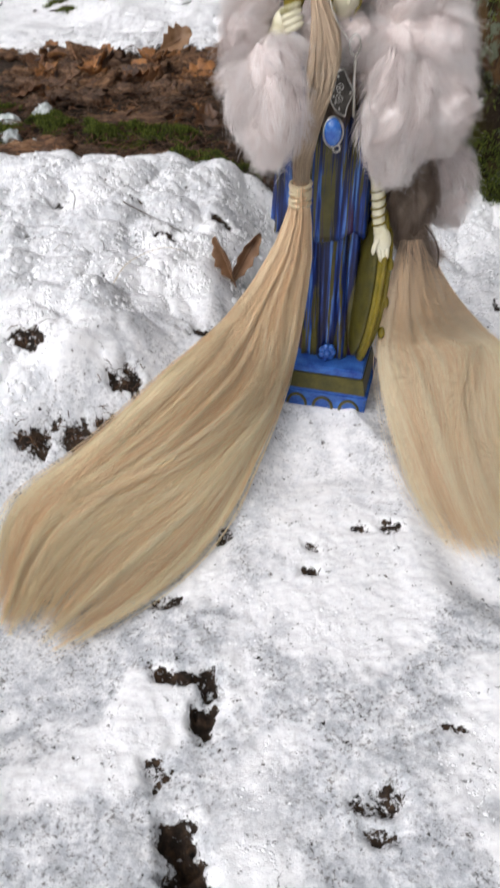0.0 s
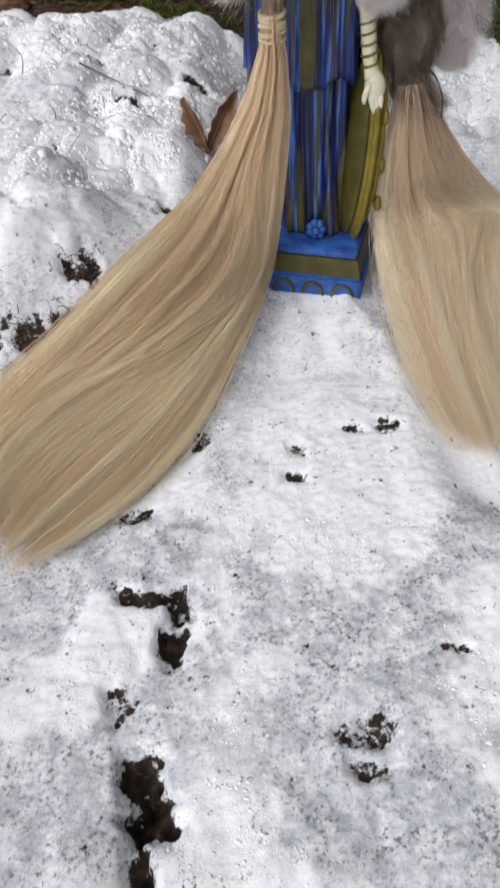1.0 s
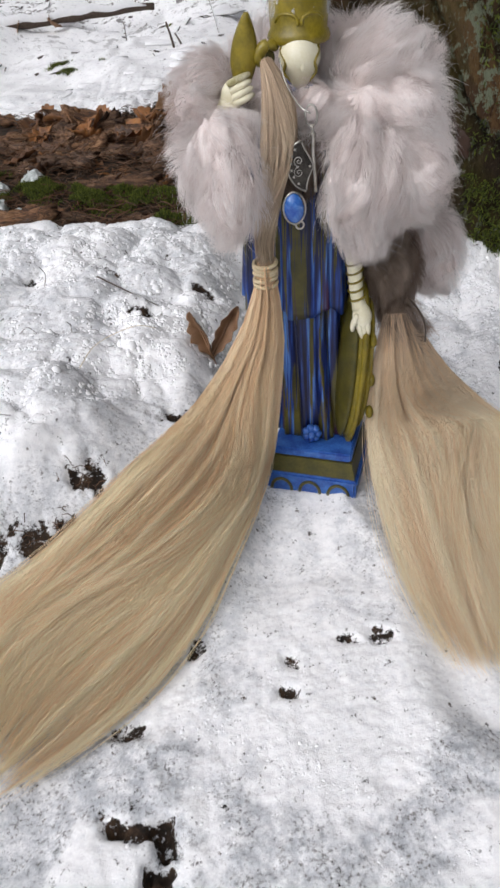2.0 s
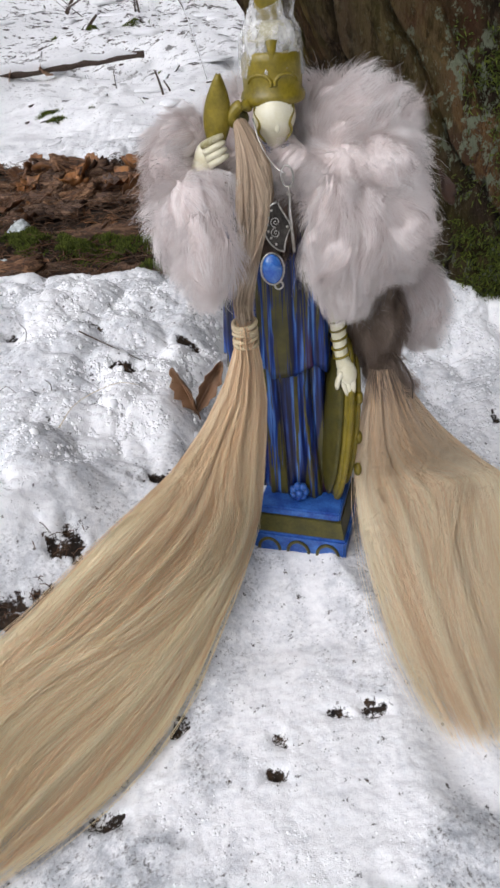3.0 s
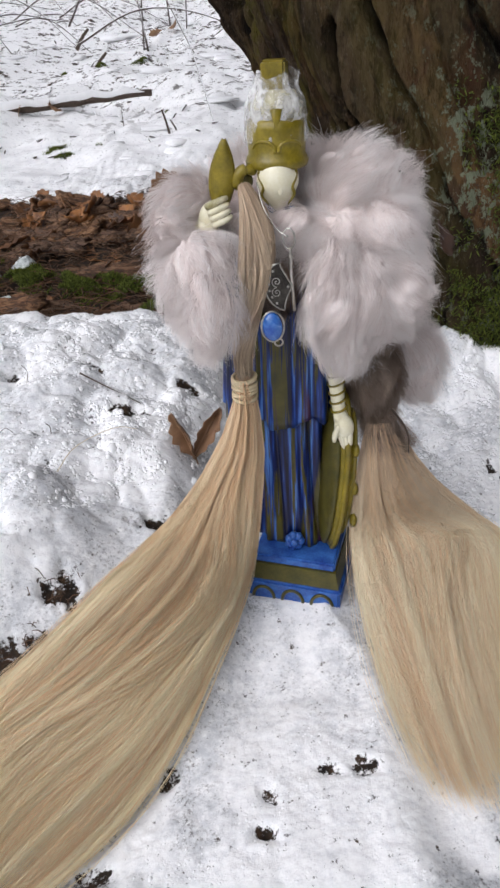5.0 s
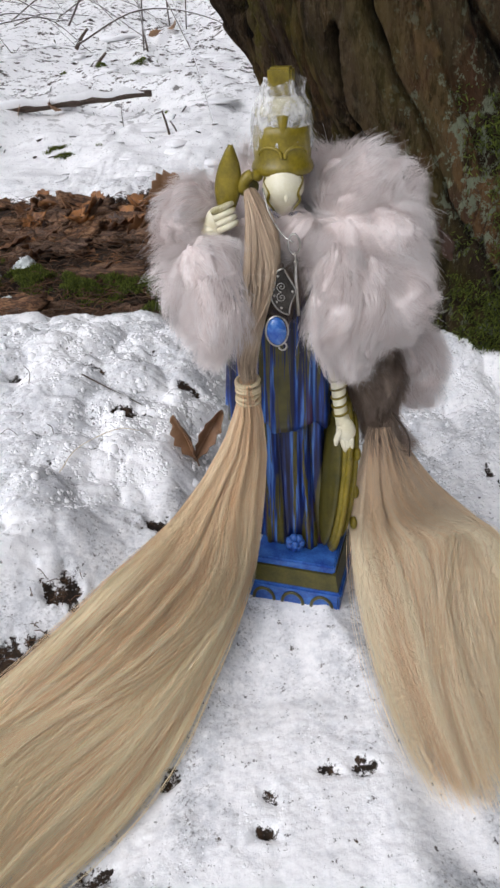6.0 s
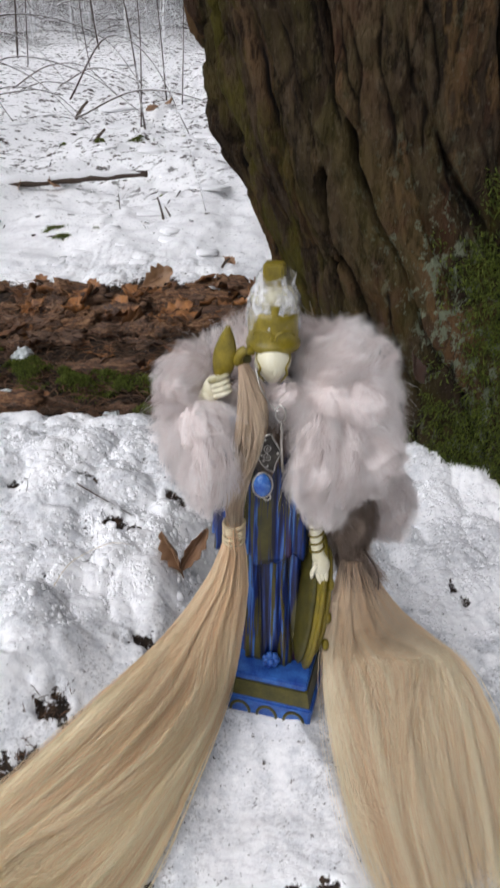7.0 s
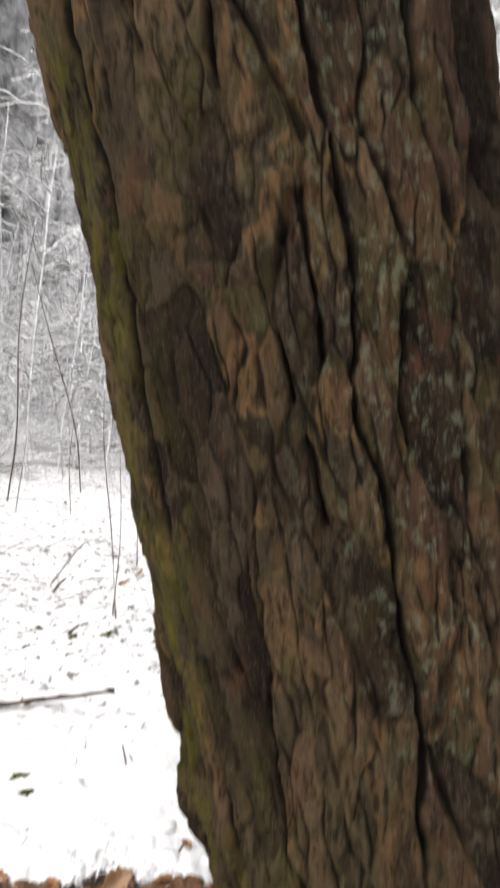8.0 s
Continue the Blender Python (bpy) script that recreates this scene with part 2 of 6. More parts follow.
def snow_ground():
    m, nt, p = material("snow_over_litter", 0.75)
    grain = noise_tex(nt, 620, 4, 0.75)
    clump = noise_tex(nt, 110, 4, 0.65)
    fine = noise_tex(nt, 330, 4, 0.7)
    snow = ramp(nt, noise_tex(nt, 130, 6, 0.8), [(0.34, (0.84, 0.85, 0.87)), (0.44, (0.92, 0.925, 0.935)), (0.54, (0.97, 0.97, 0.975))])
    soil = ramp(nt, noise_tex(nt, 120, 4, 0.7), [(0.3, (0.004, 0.003, 0.003)), (0.5, (0.026, 0.016, 0.010)), (0.72, (0.085, 0.048, 0.025))])
    # thin places where wet ground darkens the snow and single crumbs of earth come through
    thin = attr(nt, "thin")
    crumbs = calc(nt, "MULTIPLY", ramp(nt, noise_tex(nt, 430, 4, 0.65), [(0.515, (0, 0, 0)), (0.64, (1, 1, 1))]), calc(nt, "MULTIPLY", thin, ramp(nt, noise_tex(nt, 60, 4, 0.7), [(0.38, (0, 0, 0)), (0.56, (1, 1, 1))])))
    wet = calc(nt, "MULTIPLY", thin, ramp(nt, noise_tex(nt, 70, 8, 0.8), [(0.37, (0, 0, 0)), (0.60, (1, 1, 1))]))
    tint = mixed(nt, calc(nt, "MULTIPLY", wet, 0.85), snow, (0.40, 0.425, 0.455))
    edge = calc(nt, "ADD", attr(nt, "bare"), calc(nt, "MULTIPLY", calc(nt, "SUBTRACT", calc(nt, "ADD", clump, calc(nt, "MULTIPLY", fine, 1.1)), 1.05), 2.1))
    bare = ramp(nt, edge, [(0.36, (0, 0, 0)), (0.66, (1, 1, 1))])
    bits = ramp(nt, noise_tex(nt, 30, 6, 0.72), [(0.550, (0, 0, 0)), (0.585, (1, 1, 1))])
    f = calc(nt, "MAXIMUM", bare, calc(nt, "MULTIPLY", crumbs, 0.70))
    f = calc(nt, "MAXIMUM", f, calc(nt, "MULTIPLY", bits, attr(nt, "far")))
    nt.links.new(mixed(nt, f, tint, soil), p.inputs["Base Color"])
    bump(nt, p, calc(nt, "ADD", calc(nt, "MULTIPLY", grain, 0.5), clump), 0.35, 0.003)
    p.inputs["Specular IOR Level"].default_value = 0.25
    soft_snow(p)
    return m


def bark_mat():
    m, nt, p = material("scaly_bark", 0.88)
    streak = noise_tex(nt, 95, 6, 0.75, (1, 1, 0.25))
    speck = noise_tex(nt, 300, 4, 0.7, (1, 1, 0.5))
    tone = ramp(nt, attr(nt, "plate"), [(0.15, (0.010, 0.006, 0.004)), (0.32, (0.026, 0.016, 0.009)), (0.42, (0.048, 0.034, 0.021)), (0.50, (0.019, 0.012, 0.007)), (0.60, (0.042, 0.033, 0.013)), (0.70, (0.072, 0.043, 0.021)), (0.84, (0.050, 0.027, 0.018)), (1.0, (0.026, 0.018, 0.009))])
    tone = mixed(nt, calc(nt, "MULTIPLY", attr(nt, "fresh"), ramp(nt, streak, [(0.36, (0, 0, 0)), (0.52, (0.8, 0.8, 0.8))])), tone, (0.118, 0.066, 0.028))
    tone = mixed(nt, ramp(nt, streak, [(0.38, (0.75, 0.75, 0.75)), (0.50, (0, 0, 0))]), tone, (0.009, 0.006, 0.004))
    tone = mixed(nt, ramp(nt, speck, [(0.58, (0, 0, 0)), (0.68, (0.6, 0.6, 0.6))]), tone, (0.130, 0.100, 0.068))
    rust = ramp(nt, noise_tex(nt, 16, 4, 0.65, (1, 1, 0.5)), [(0.58, (0, 0, 0)), (0.66, (0.55, 0.55, 0.55))])
    tone = mixed(nt, rust, tone, (0.075, 0.032, 0.018))
    pale = ramp(nt, noise_tex(nt, 6.5, 4, 0.6, (1, 1, 0.5)), [(0.50, (0, 0, 0)), (0.62, (0.55, 0.55, 0.55))])
    tone = mixed(nt, calc(nt, "MULTIPLY", pale, ramp(nt, streak, [(0.42, (0, 0, 0)), (0.55, (1, 1, 1))])), tone, (0.110, 0.076, 0.042))
    film = calc(nt, "MAXIMUM", attr(nt, "algae"), ramp(nt, noise_tex(nt, 7, 3, 0.6, (1, 1, 0.5)), [(0.55, (0, 0, 0)), (0.66, (0.3, 0.3, 0.3))]))
    algae = calc(nt, "MULTIPLY", film, ramp(nt, noise_tex(nt, 22, 5, 0.7, (1, 1, 0.4)), [(0.44, (0, 0, 0)), (0.58, (1, 1, 1))]))
    tone = mixed(nt, calc(nt, "MULTIPLY", algae, 0.72), tone, (0.078, 0.068, 0.010))
    lichen = calc(nt, "MULTIPLY", attr(nt, "lichen"), ramp(nt, calc(nt, "ADD", noise_tex(nt, 70, 7, 0.75, (1, 1, 0.7)), calc(nt, "MULTIPLY", attr(nt, "lichen"), 0.022)), [(0.565, (0, 0, 0)), (0.59, (1, 1, 1))]))
    tone = mixed(nt, calc(nt, "MULTIPLY", lichen, 0.8), tone, (0.15, 0.165, 0.110))
    # near-black in furrows and cracks: their shade is put into the bark colour
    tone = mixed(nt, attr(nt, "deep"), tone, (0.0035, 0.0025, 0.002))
    nt.links.new(tone, p.inputs["Base Color"])
    bump(nt, p, calc(nt, "ADD", streak, calc(nt, "MULTIPLY", speck, 0.6)), 1.0, 0.006)
    p.inputs["Specular IOR Level"].default_value = 0.12
    return m


def gown_mat():
    """Blue paint brushed over olive in upright streaks."""
    m, nt, p = material("striped_gown_paint", 0.32)
    streak = noise_tex(nt, 1.0, 3, 0.6, (290, 200, 9), 0.4)
    tone = noise_tex(nt, 1.0, 3, 0.6, (260, 190, 12))
    blue = ramp(nt, tone, [(0.38, (0.002, 0.003, 0.022)), (0.47, (0.003, 0.011, 0.085)), (0.55, (0.010, 0.042, 0.24)), (0.65, (0.10, 0.24, 0.60))])
    gold = ramp(nt, noise_tex(nt, 60, 3), [(0.3, (0.045, 0.040, 0.006)), (0.7, (0.115, 0.098, 0.013))])
    f = ramp(nt, streak, [(0.53, (0, 0, 0)), (0.56, (1, 1, 1))])
    plum = ramp(nt, noise_tex(nt, 1.0, 2, 0.5, (95, 80, 6)), [(0.63, (0, 0, 0)), (0.67, (1, 1, 1))])
    nt.links.new(mixed(nt, plum, mixed(nt, f, blue, gold), (0.05, 0.012, 0.05)), p.inputs["Base Color"])
    bump(nt, p, streak, 0.3, 0.0006)
    return m


def opal_mat():
    m, nt, p = material("milky_blue_stone", 0.12)
    n = noise_tex(nt, 130, 3, 0.6, distortion=1.0)
    nt.links.new(ramp(nt, n, [(0.3, (0.012, 0.06, 0.32)), (0.55, (0.04, 0.15, 0.48)), (0.72, (0.16, 0.32, 0.62))]), p.inputs["Base Color"])
    p.inputs["Coat Weight"].default_value = 0.6
    return m


def wrap_mat():
    m, nt, p = material("clear_film", 0.12)
    p.inputs["Base Color"].default_value = (0.95, 0.95, 0.95, 1)
    p.inputs["Specular IOR Level"].default_value = 0.9
    bump(nt, p, noise_tex(nt, 220, 3, 0.6, (1, 1, 0.5)), 0.8, 0.002)
    clear = nt.nodes.new("ShaderNodeBsdfTransparent")
    mix = nt.nodes.new("ShaderNodeMixShader")
    nt.links.new(ramp(nt, noise_tex(nt, 170, 3, 0.6, (1, 1, 0.6)), [(0.42, (0.07,) * 3), (0.64, (0.50,) * 3)]), mix.inputs[0])
    nt.links.new(clear.outputs[0], mix.inputs[1])
    nt.links.new(p.outputs[0], mix.inputs[2])
    nt.links.new(mix.outputs[0], nt.nodes["Material Output"].inputs["Surface"])
    return m


def snowy_twig_mat(name, bark, amount):
    """Bark with snow lying on the sides that face up."""
    m, nt, p = material(name, 0.75)
    geo = nt.nodes.new("ShaderNodeNewGeometry")
    sep = nt.nodes.new("ShaderNodeSeparateXYZ")
    nt.links.new(geo.outputs["Normal"], sep.inputs[0])
    up = calc(nt, "ADD", sep.outputs["Z"], calc(nt, "MULTIPLY", noise_tex(nt, 25, 3), 0.6))
    f = ramp(nt, up, [(amount, (0, 0, 0)), (min(amount + 0.15, 1.0), (1, 1, 1))])
    tone = ramp(nt, noise_tex(nt, 60, 3), [(0.3, bark), (0.7, tuple(c * 1.9 for c in bark))])
    nt.links.new(mixed(nt, f, tone, (0.86, 0.87, 0.88)), p.inputs["Base Color"])
    return m


def leaf_mat(name, c1, c2, c3):
    m, nt, p = material(name, 0.5)
    info = nt.nodes.new("ShaderNodeObjectInfo")
    n = noise_tex(nt, 70, 4, 0.6)
    tone = mixed(nt, ramp(nt, n, [(0.3, (0, 0, 0)), (0.7, (1, 1, 1))]), c1, c2)
    nt.links.new(mixed(nt, info.outputs["Random"], tone, c3), p.inputs["Base Color"])
    bump(nt, p, n, 0.4, 0.001)
    return m


def chip_mat():
    """Rotten bark: fibres along the piece, flaking to pale wood."""
    m, nt, p = material("rotten_bark_chip", 0.85)
    info = nt.nodes.new("ShaderNodeObjectInfo")
    fibre = noise_tex(nt, 1.0, 6, 0.75, (28, 210, 210), 0.6)
    tone = ramp(nt, fibre, [(0.34, (0.014, 0.008, 0.005)), (0.45, (0.10, 0.046, 0.022)), (0.54, (0.27, 0.135, 0.060)), (0.66, (0.42, 0.26, 0.15))])
    nt.links.new(mixed(nt, calc(nt, "MULTIPLY", info.outputs["Random"], 0.62), tone, (0.09, 0.062, 0.050)), p.inputs["Base Color"])
    bump(nt, p, fibre, 1.0, 0.004)
    return m


SNOW = snow_ground()
BARK = bark_mat()
GOWN = gown_mat()
OPAL = opal_mat()
FILM = wrap_mat()
OLIVE = plain("olive_gold_paint", (0.13, 0.10, 0.006), (0.28, 0.215, 0.018), 0.33, 90, 0.25)
DARK_OLIVE = plain("dark_olive_paint", (0.045, 0.040, 0.006), (0.10, 0.085, 0.012), 0.38, 90, 0.25)
IVORY = plain("ivory_glaze", (0.72, 0.67, 0.46), (0.82, 0.79, 0.63), 0.28, 120, 0.1)
BANDED = plain("ivory_with_olive_scrolls", (0.20, 0.17, 0.03), (0.70, 0.66, 0.48), 0.3, 170, 0.1)
BASE_BLUE = plain("plinth_blue_paint", (0.008, 0.038, 0.24), (0.05, 0.165, 0.50), 0.35, 110, 0.3)
SILVER = plain("worn_silver", (0.30, 0.28, 0.24), (0.72, 0.70, 0.66), 0.28, 150, 0.2, metal=1.0)
TARNISH = plain("tarnished_silver", (0.02, 0.018, 0.016), (0.09, 0.08, 0.07), 0.45, 200, 0.4, metal=0.8)
CORD = plain("waxed_cord", (0.50, 0.40, 0.24), (0.66, 0.55, 0.36), 0.6, 300, 0.5)
PELT = plain("pelt_underfur", (0.74, 0.65, 0.62), (0.90, 0.82, 0.79), 0.9, 160, 0.6, dist=0.002)
SKIN_SIDE = plain("pelt_brown_underfur", (0.17, 0.125, 0.095), (0.32, 0.25, 0.20), 0.9, 160, 0.6, dist=0.002)
FUR = strand_mat("fur_strand", (0.93, 0.83, 0.80), (1.0, 0.97, 0.955), (0.98, 0.91, 0.885), 0.6, 0.28)
FUR_BROWN = strand_mat("fur_brown_strand", (0.20, 0.15, 0.115), (0.44, 0.35, 0.29), (0.30, 0.225, 0.175), 0.6, 0.35)
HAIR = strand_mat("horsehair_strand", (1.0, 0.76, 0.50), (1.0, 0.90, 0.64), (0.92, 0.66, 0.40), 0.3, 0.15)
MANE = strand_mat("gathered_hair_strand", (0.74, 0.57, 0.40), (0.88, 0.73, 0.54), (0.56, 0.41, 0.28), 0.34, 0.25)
# the darker root colour carries the shade at the top of the tail
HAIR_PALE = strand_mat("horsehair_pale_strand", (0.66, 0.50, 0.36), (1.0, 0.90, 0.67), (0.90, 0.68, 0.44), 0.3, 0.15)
HAIR_CORE = plain("horsehair_mass", (0.84, 0.65, 0.42), (0.98, 0.82, 0.58), 0.6, 140, 0.5, dist=0.001)
MOSS = strand_mat("moss_shoot", (0.030, 0.042, 0.007), (0.17, 0.21, 0.028), (0.055, 0.072, 0.012), 0.8, 0.25)
LEAF = leaf_mat("dead_leaf", (0.09, 0.032, 0.010), (0.46, 0.20, 0.062), (0.035, 0.015, 0.008))
LEAF_PALE = leaf_mat("dry_oak_leaf", (0.22, 0.12, 0.06), (0.34, 0.20, 0.10), (0.24, 0.13, 0.07))
CHIP = chip_mat()
NEEDLE = strand_mat("fallen_needle", (0.10, 0.05, 0.025), (0.16, 0.08, 0.04), (0.06, 0.035, 0.02), 0.7)
TWIG = plain("twig_bark", (0.045, 0.030, 0.022), (0.10, 0.07, 0.05), 0.85, 200, 0.5)
TWIG_SNOW = snowy_twig_mat("snowy_twig", (0.05, 0.038, 0.032), 0.62)
BRUSH = snowy_twig_mat("snowy_branch", (0.11, 0.10, 0.095), 0.14)
# dark tone of the added wall that blocks light from out of view
BLOCK_DARK = plain("far_conifers", (0.012, 0.014, 0.010), (0.06, 0.06, 0.05), 0.9, 0.6, stretch=(1, 1, 0.25))
RIMED = plain("rimed_forest", (0.12, 0.12, 0.118), (0.80, 0.81, 0.83), 0.9, 3.2, stretch=(1, 1, 0.7))
FROST = plain("frosted_moss", (0.30, 0.36, 0.33), (0.82, 0.85, 0.86), 0.5, 160, 0.9, dist=0.003, spec=0.5)
LOOSE_SNOW = plain("loose_snow", (0.87, 0.877, 0.89), (0.94, 0.942, 0.95), 0.9, 140, 0.4, dist=0.001, spec=0.05)


# ---- the ground ----
# pits in the snow: x, y, half-width, half-length, depth, bare
PITS = [(-0.0245, 0.232, 0.006, 0.012, 0.010, 1.0), (-0.0225, 0.212, 0.008, 0.013, 0.012, 1.1), (-0.040, 0.236, 0.010, 0.005, 0.005, 0.85), (-0.052, 0.239, 0.006, 0.005, 0.005, 0.85),
        (-0.035, 0.150, 0.010, 0.010, 0.014, 1.1), (-0.029, 0.136, 0.010, 0.012, 0.016, 1.1), (-0.033, 0.118, 0.006, 0.012, 0.012, 1.0), (-0.031, 0.098, 0.008, 0.012, 0.014, 1.1),
        (-0.024, 0.082, 0.011, 0.010, 0.014, 1.1), (-0.027, 0.06, 0.010, 0.014, 0.014, 1.0), (0.039, 0.311, 0.0065, 0.0050, 0.006, 0.72), (0.041, 0.331, 0.006, 0.006, 0.003, 0.58),
        (0.075, 0.349, 0.008, 0.005, 0.003, 0.56), (0.092, 0.351, 0.009, 0.005, 0.003, 0.6), (0.058, 0.168, 0.009, 0.006, 0.005, 0.62), (0.071, 0.170, 0.008, 0.007, 0.005, 0.66), (0.063, 0.153, 0.008, 0.005, 0.004, 0.6),
        (-0.017, 0.347, 0.007, 0.009, 0.004, 0.68), (-0.050, 0.293, 0.013, 0.005, 0.004, 0.66), (-0.048, 0.185, 0.006, 0.008, 0.005, 0.7),
        (-0.076, 0.600, 0.012, 0.007, 0.009, 1.0), (-0.058, 0.597, 0.011, 0.008, 0.010, 1.0), (-0.030, 0.492, 0.022, 0.007, 0.008, 0.9), (-0.085, 0.427, 0.018, 0.009, 0.008, 0.8),
        (-0.122, 0.397, 0.016, 0.007, 0.007, 0.75), (-0.100, 0.404, 0.008, 0.005, 0.005, 0.85), (0.230, 0.613, 0.004, 0.008, 0.004, 0.72), (0.238, 0.594, 0.004, 0.009, 0.004, 0.72), (-0.155, 0.445, 0.014, 0.006, 0.005, 0.85), (0.112, 0.206, 0.008, 0.004, 0.002, 0.7),
        (-0.135, 0.30, 0.010, 0.005, 0.003, 0.75), (-0.10, 0.655, 0.012, 0.006, 0.006, 0.8), (-0.165, 0.645, 0.012, 0.006, 0.006, 0.8), (-0.03, 0.655, 0.010, 0.006, 0.005, 0.8), (-0.15, 0.39, 0.012, 0.006, 0.005, 0.9)]


def base_height(x, y):
    """The lie of the land: a shelf that the figure stands on, a bank beside it, and a slope that climbs to the woods."""
    z = np.interp(y, [-3, 0.1, 0.4, 0.45, 0.5, 0.62, 0.75, 0.80, 0.86, 1.25, 1.65, 12, 60],
                  [-0.05, -0.036, -0.024, -0.013, -0.010, 0.0, 0.015, 0.045, 0.066, 0.088, 0.109, 0.95, 1.6])
    bank = (0.066 + 0.02 * sstep(-0.04, -0.13, x)) * sstep(0.035, -0.04, x) * sstep(0.33, 0.45, y) * (1 - sstep(0.72, 0.86, y))
    return z + bank + 0.006 * np.exp(-((x - 0.066) / 0.055) ** 2 - ((y - 0.485) / 0.045) ** 2)


def litter_mask(x, y):
    """The strip beside the trunk where the snow has been swept off the leaves."""
    wob = 0.035 * fbm(x * 9, y * 9, seed=3) + 0.02 * fbm(x * 40, y * 40, seed=4)
    m = sstep(0.79, 0.83, y + wob * 0.5) * (1 - sstep(1.24, 1.30, y + wob)) * (1 - sstep(0.13, 0.2, x)) * sstep(-0.50, -0.40, x + wob)
    return m


def pressed(x, y):
    """Where the two spreads of hair lie and have flattened the snow."""
    out = np.zeros(np.shape(x))
    for line, w in (([(0.02, 0.455), (-0.015, 0.435), (-0.055, 0.39), (-0.09, 0.35), (-0.115, 0.31), (-0.137, 0.26)], 0.070), ([(0.125, 0.49), (0.155, 0.47), (0.17, 0.41), (0.175, 0.325)], 0.054)):
        for (ax, ay), (bx, by) in zip(line, line[1:]):
            t = np.clip(((x - ax) * (bx - ax) + (y - ay) * (by - ay)) / ((bx - ax) ** 2 + (by - ay) ** 2), 0, 1)
            out = np.maximum(out, 1 - sstep(0.62 * w, 1.25 * w, np.hypot(x - ax - t * (bx - ax), y - ay - t * (by - ay))))
    return out


def ground_parts(x, y):
    z = base_height(x, y)
    press = pressed(x, y)
    near = 1 - sstep(1.2, 1.6, y)
    tread = 1 - 0.35 * sstep(0.24, 0.32, y) * (1 - sstep(0.44, 0.50, y)) * sstep(-0.03, 0.02, x) * (1 - sstep(0.13, 0.2, x))
    wx, wy = x + 0.0035 * fbm(x * 38, y * 38, seed=14, octaves=2), y + 0.0035 * fbm(x * 38, y * 38, seed=15, octaves=2)
    k1, k2, k3 = cells(wx * 46, wy * 46, 16)[0], cells(wx * 130, wy * 130, 17)[0], cells(wx * 290, wy * 290, 18)[0]
    heap = np.maximum(sstep(0.03, -0.05, x) * sstep(0.36, 0.44, y), sstep(0.58, 0.66, y))
    soft = 0.35 + 0.65 * heap
    k0 = cells(wx * 25 + 0.3, wy * 25, 12)[0]
    lump = 0.018 * (0.20 - k0 ** 2) * heap + (0.0070 * fbm(x * 16, y * 16, seed=11, octaves=2) + 0.0070 * (0.25 - k1 ** 2) * (1 - 0.35 * heap)) * soft + (0.0006 + 0.0016 * heap) * (0.5 - k2 ** 2) + 0.0012 * (0.5 - k3 ** 2) + 0.0006 * fbm(x * 150, y * 150, seed=13)
    gap = sstep(0.62, 0.95, k1 + 0.25 * fbm(x * 30, y * 30, seed=19)) * sstep(0.03, -0.05, x) * sstep(0.36, 0.44, y) * near
    far = 0.030 * fbm(x * 3.1, y * 3.1, seed=21) + 0.014 * fbm(x * 13, y * 13, seed=22)
    z = z + near * lump * tread * (1 - 0.85 * press) - 0.010 * press - 0.016 * np.exp(-((x + 0.035) / 0.03) ** 2 - ((y - 0.42) / 0.035) ** 2) + (1 - near) * far
    mask = litter_mask(x, y)
    z = z - mask * (0.008 + near * lump * 0.6)
    gap = gap * (1 - press)
    bare = np.maximum(mask * 1.2, 0.26 * gap)
    z = z - 0.003 * gap
    for px, py, rx, ry, depth, b in PITS:
        d = np.hypot((x - px) / rx, (y - py) / ry) + 0.55 * vnoise(x * 105, y * 105, seed=31) + 0.35 * vnoise(x * 260, y * 260, seed=33)
        w = 1 - sstep(0.2, 1.55, d)
        z = z - depth * w
        bare = np.maximum(bare, b * sstep(0.25, 0.75, w))
    trod = sstep(4.2, 7.5, y) * sstep(0.1, 0.6, fbm(x * 3, y * 5, seed=44)) * 0.7
    bare = np.maximum(bare, trod)
    patch = sstep(-0.42, 0.20, fbm(x * 15, y * 15, seed=51, octaves=4) + 0.25 * fbm(x * 90, y * 90, seed=52))
    place = 0.86 + 0.2 * sstep(0.34, 0.26, y) + 0.75 * sstep(-0.02, -0.045, x) * sstep(0.28, 0.22, y) + 0.4 * sstep(0.035, 0.06, x) * sstep(0.26, 0.17, y) - 0.22 * heap
    thin = patch * place * near
    thin = thin * (1 - 0.6 * np.exp(-((x - 0.055) / 0.05) ** 2 - ((y - 0.38) / 0.07) ** 2)) * (1 - 0.6 * np.exp(-((x - 0.0) / 0.022) ** 2) * sstep(0.22, 0.18, y))
    return z, bare, np.clip(thin, 0, 1), sstep(1.6, 2.3, y) * 0.9 + 0.1 * (1 - near)


def grown(start, step, ratio, end):
    out = [start]
    while abs(out[-1]) < end:
        out.append(out[-1] + step)
        step *= ratio
    return out


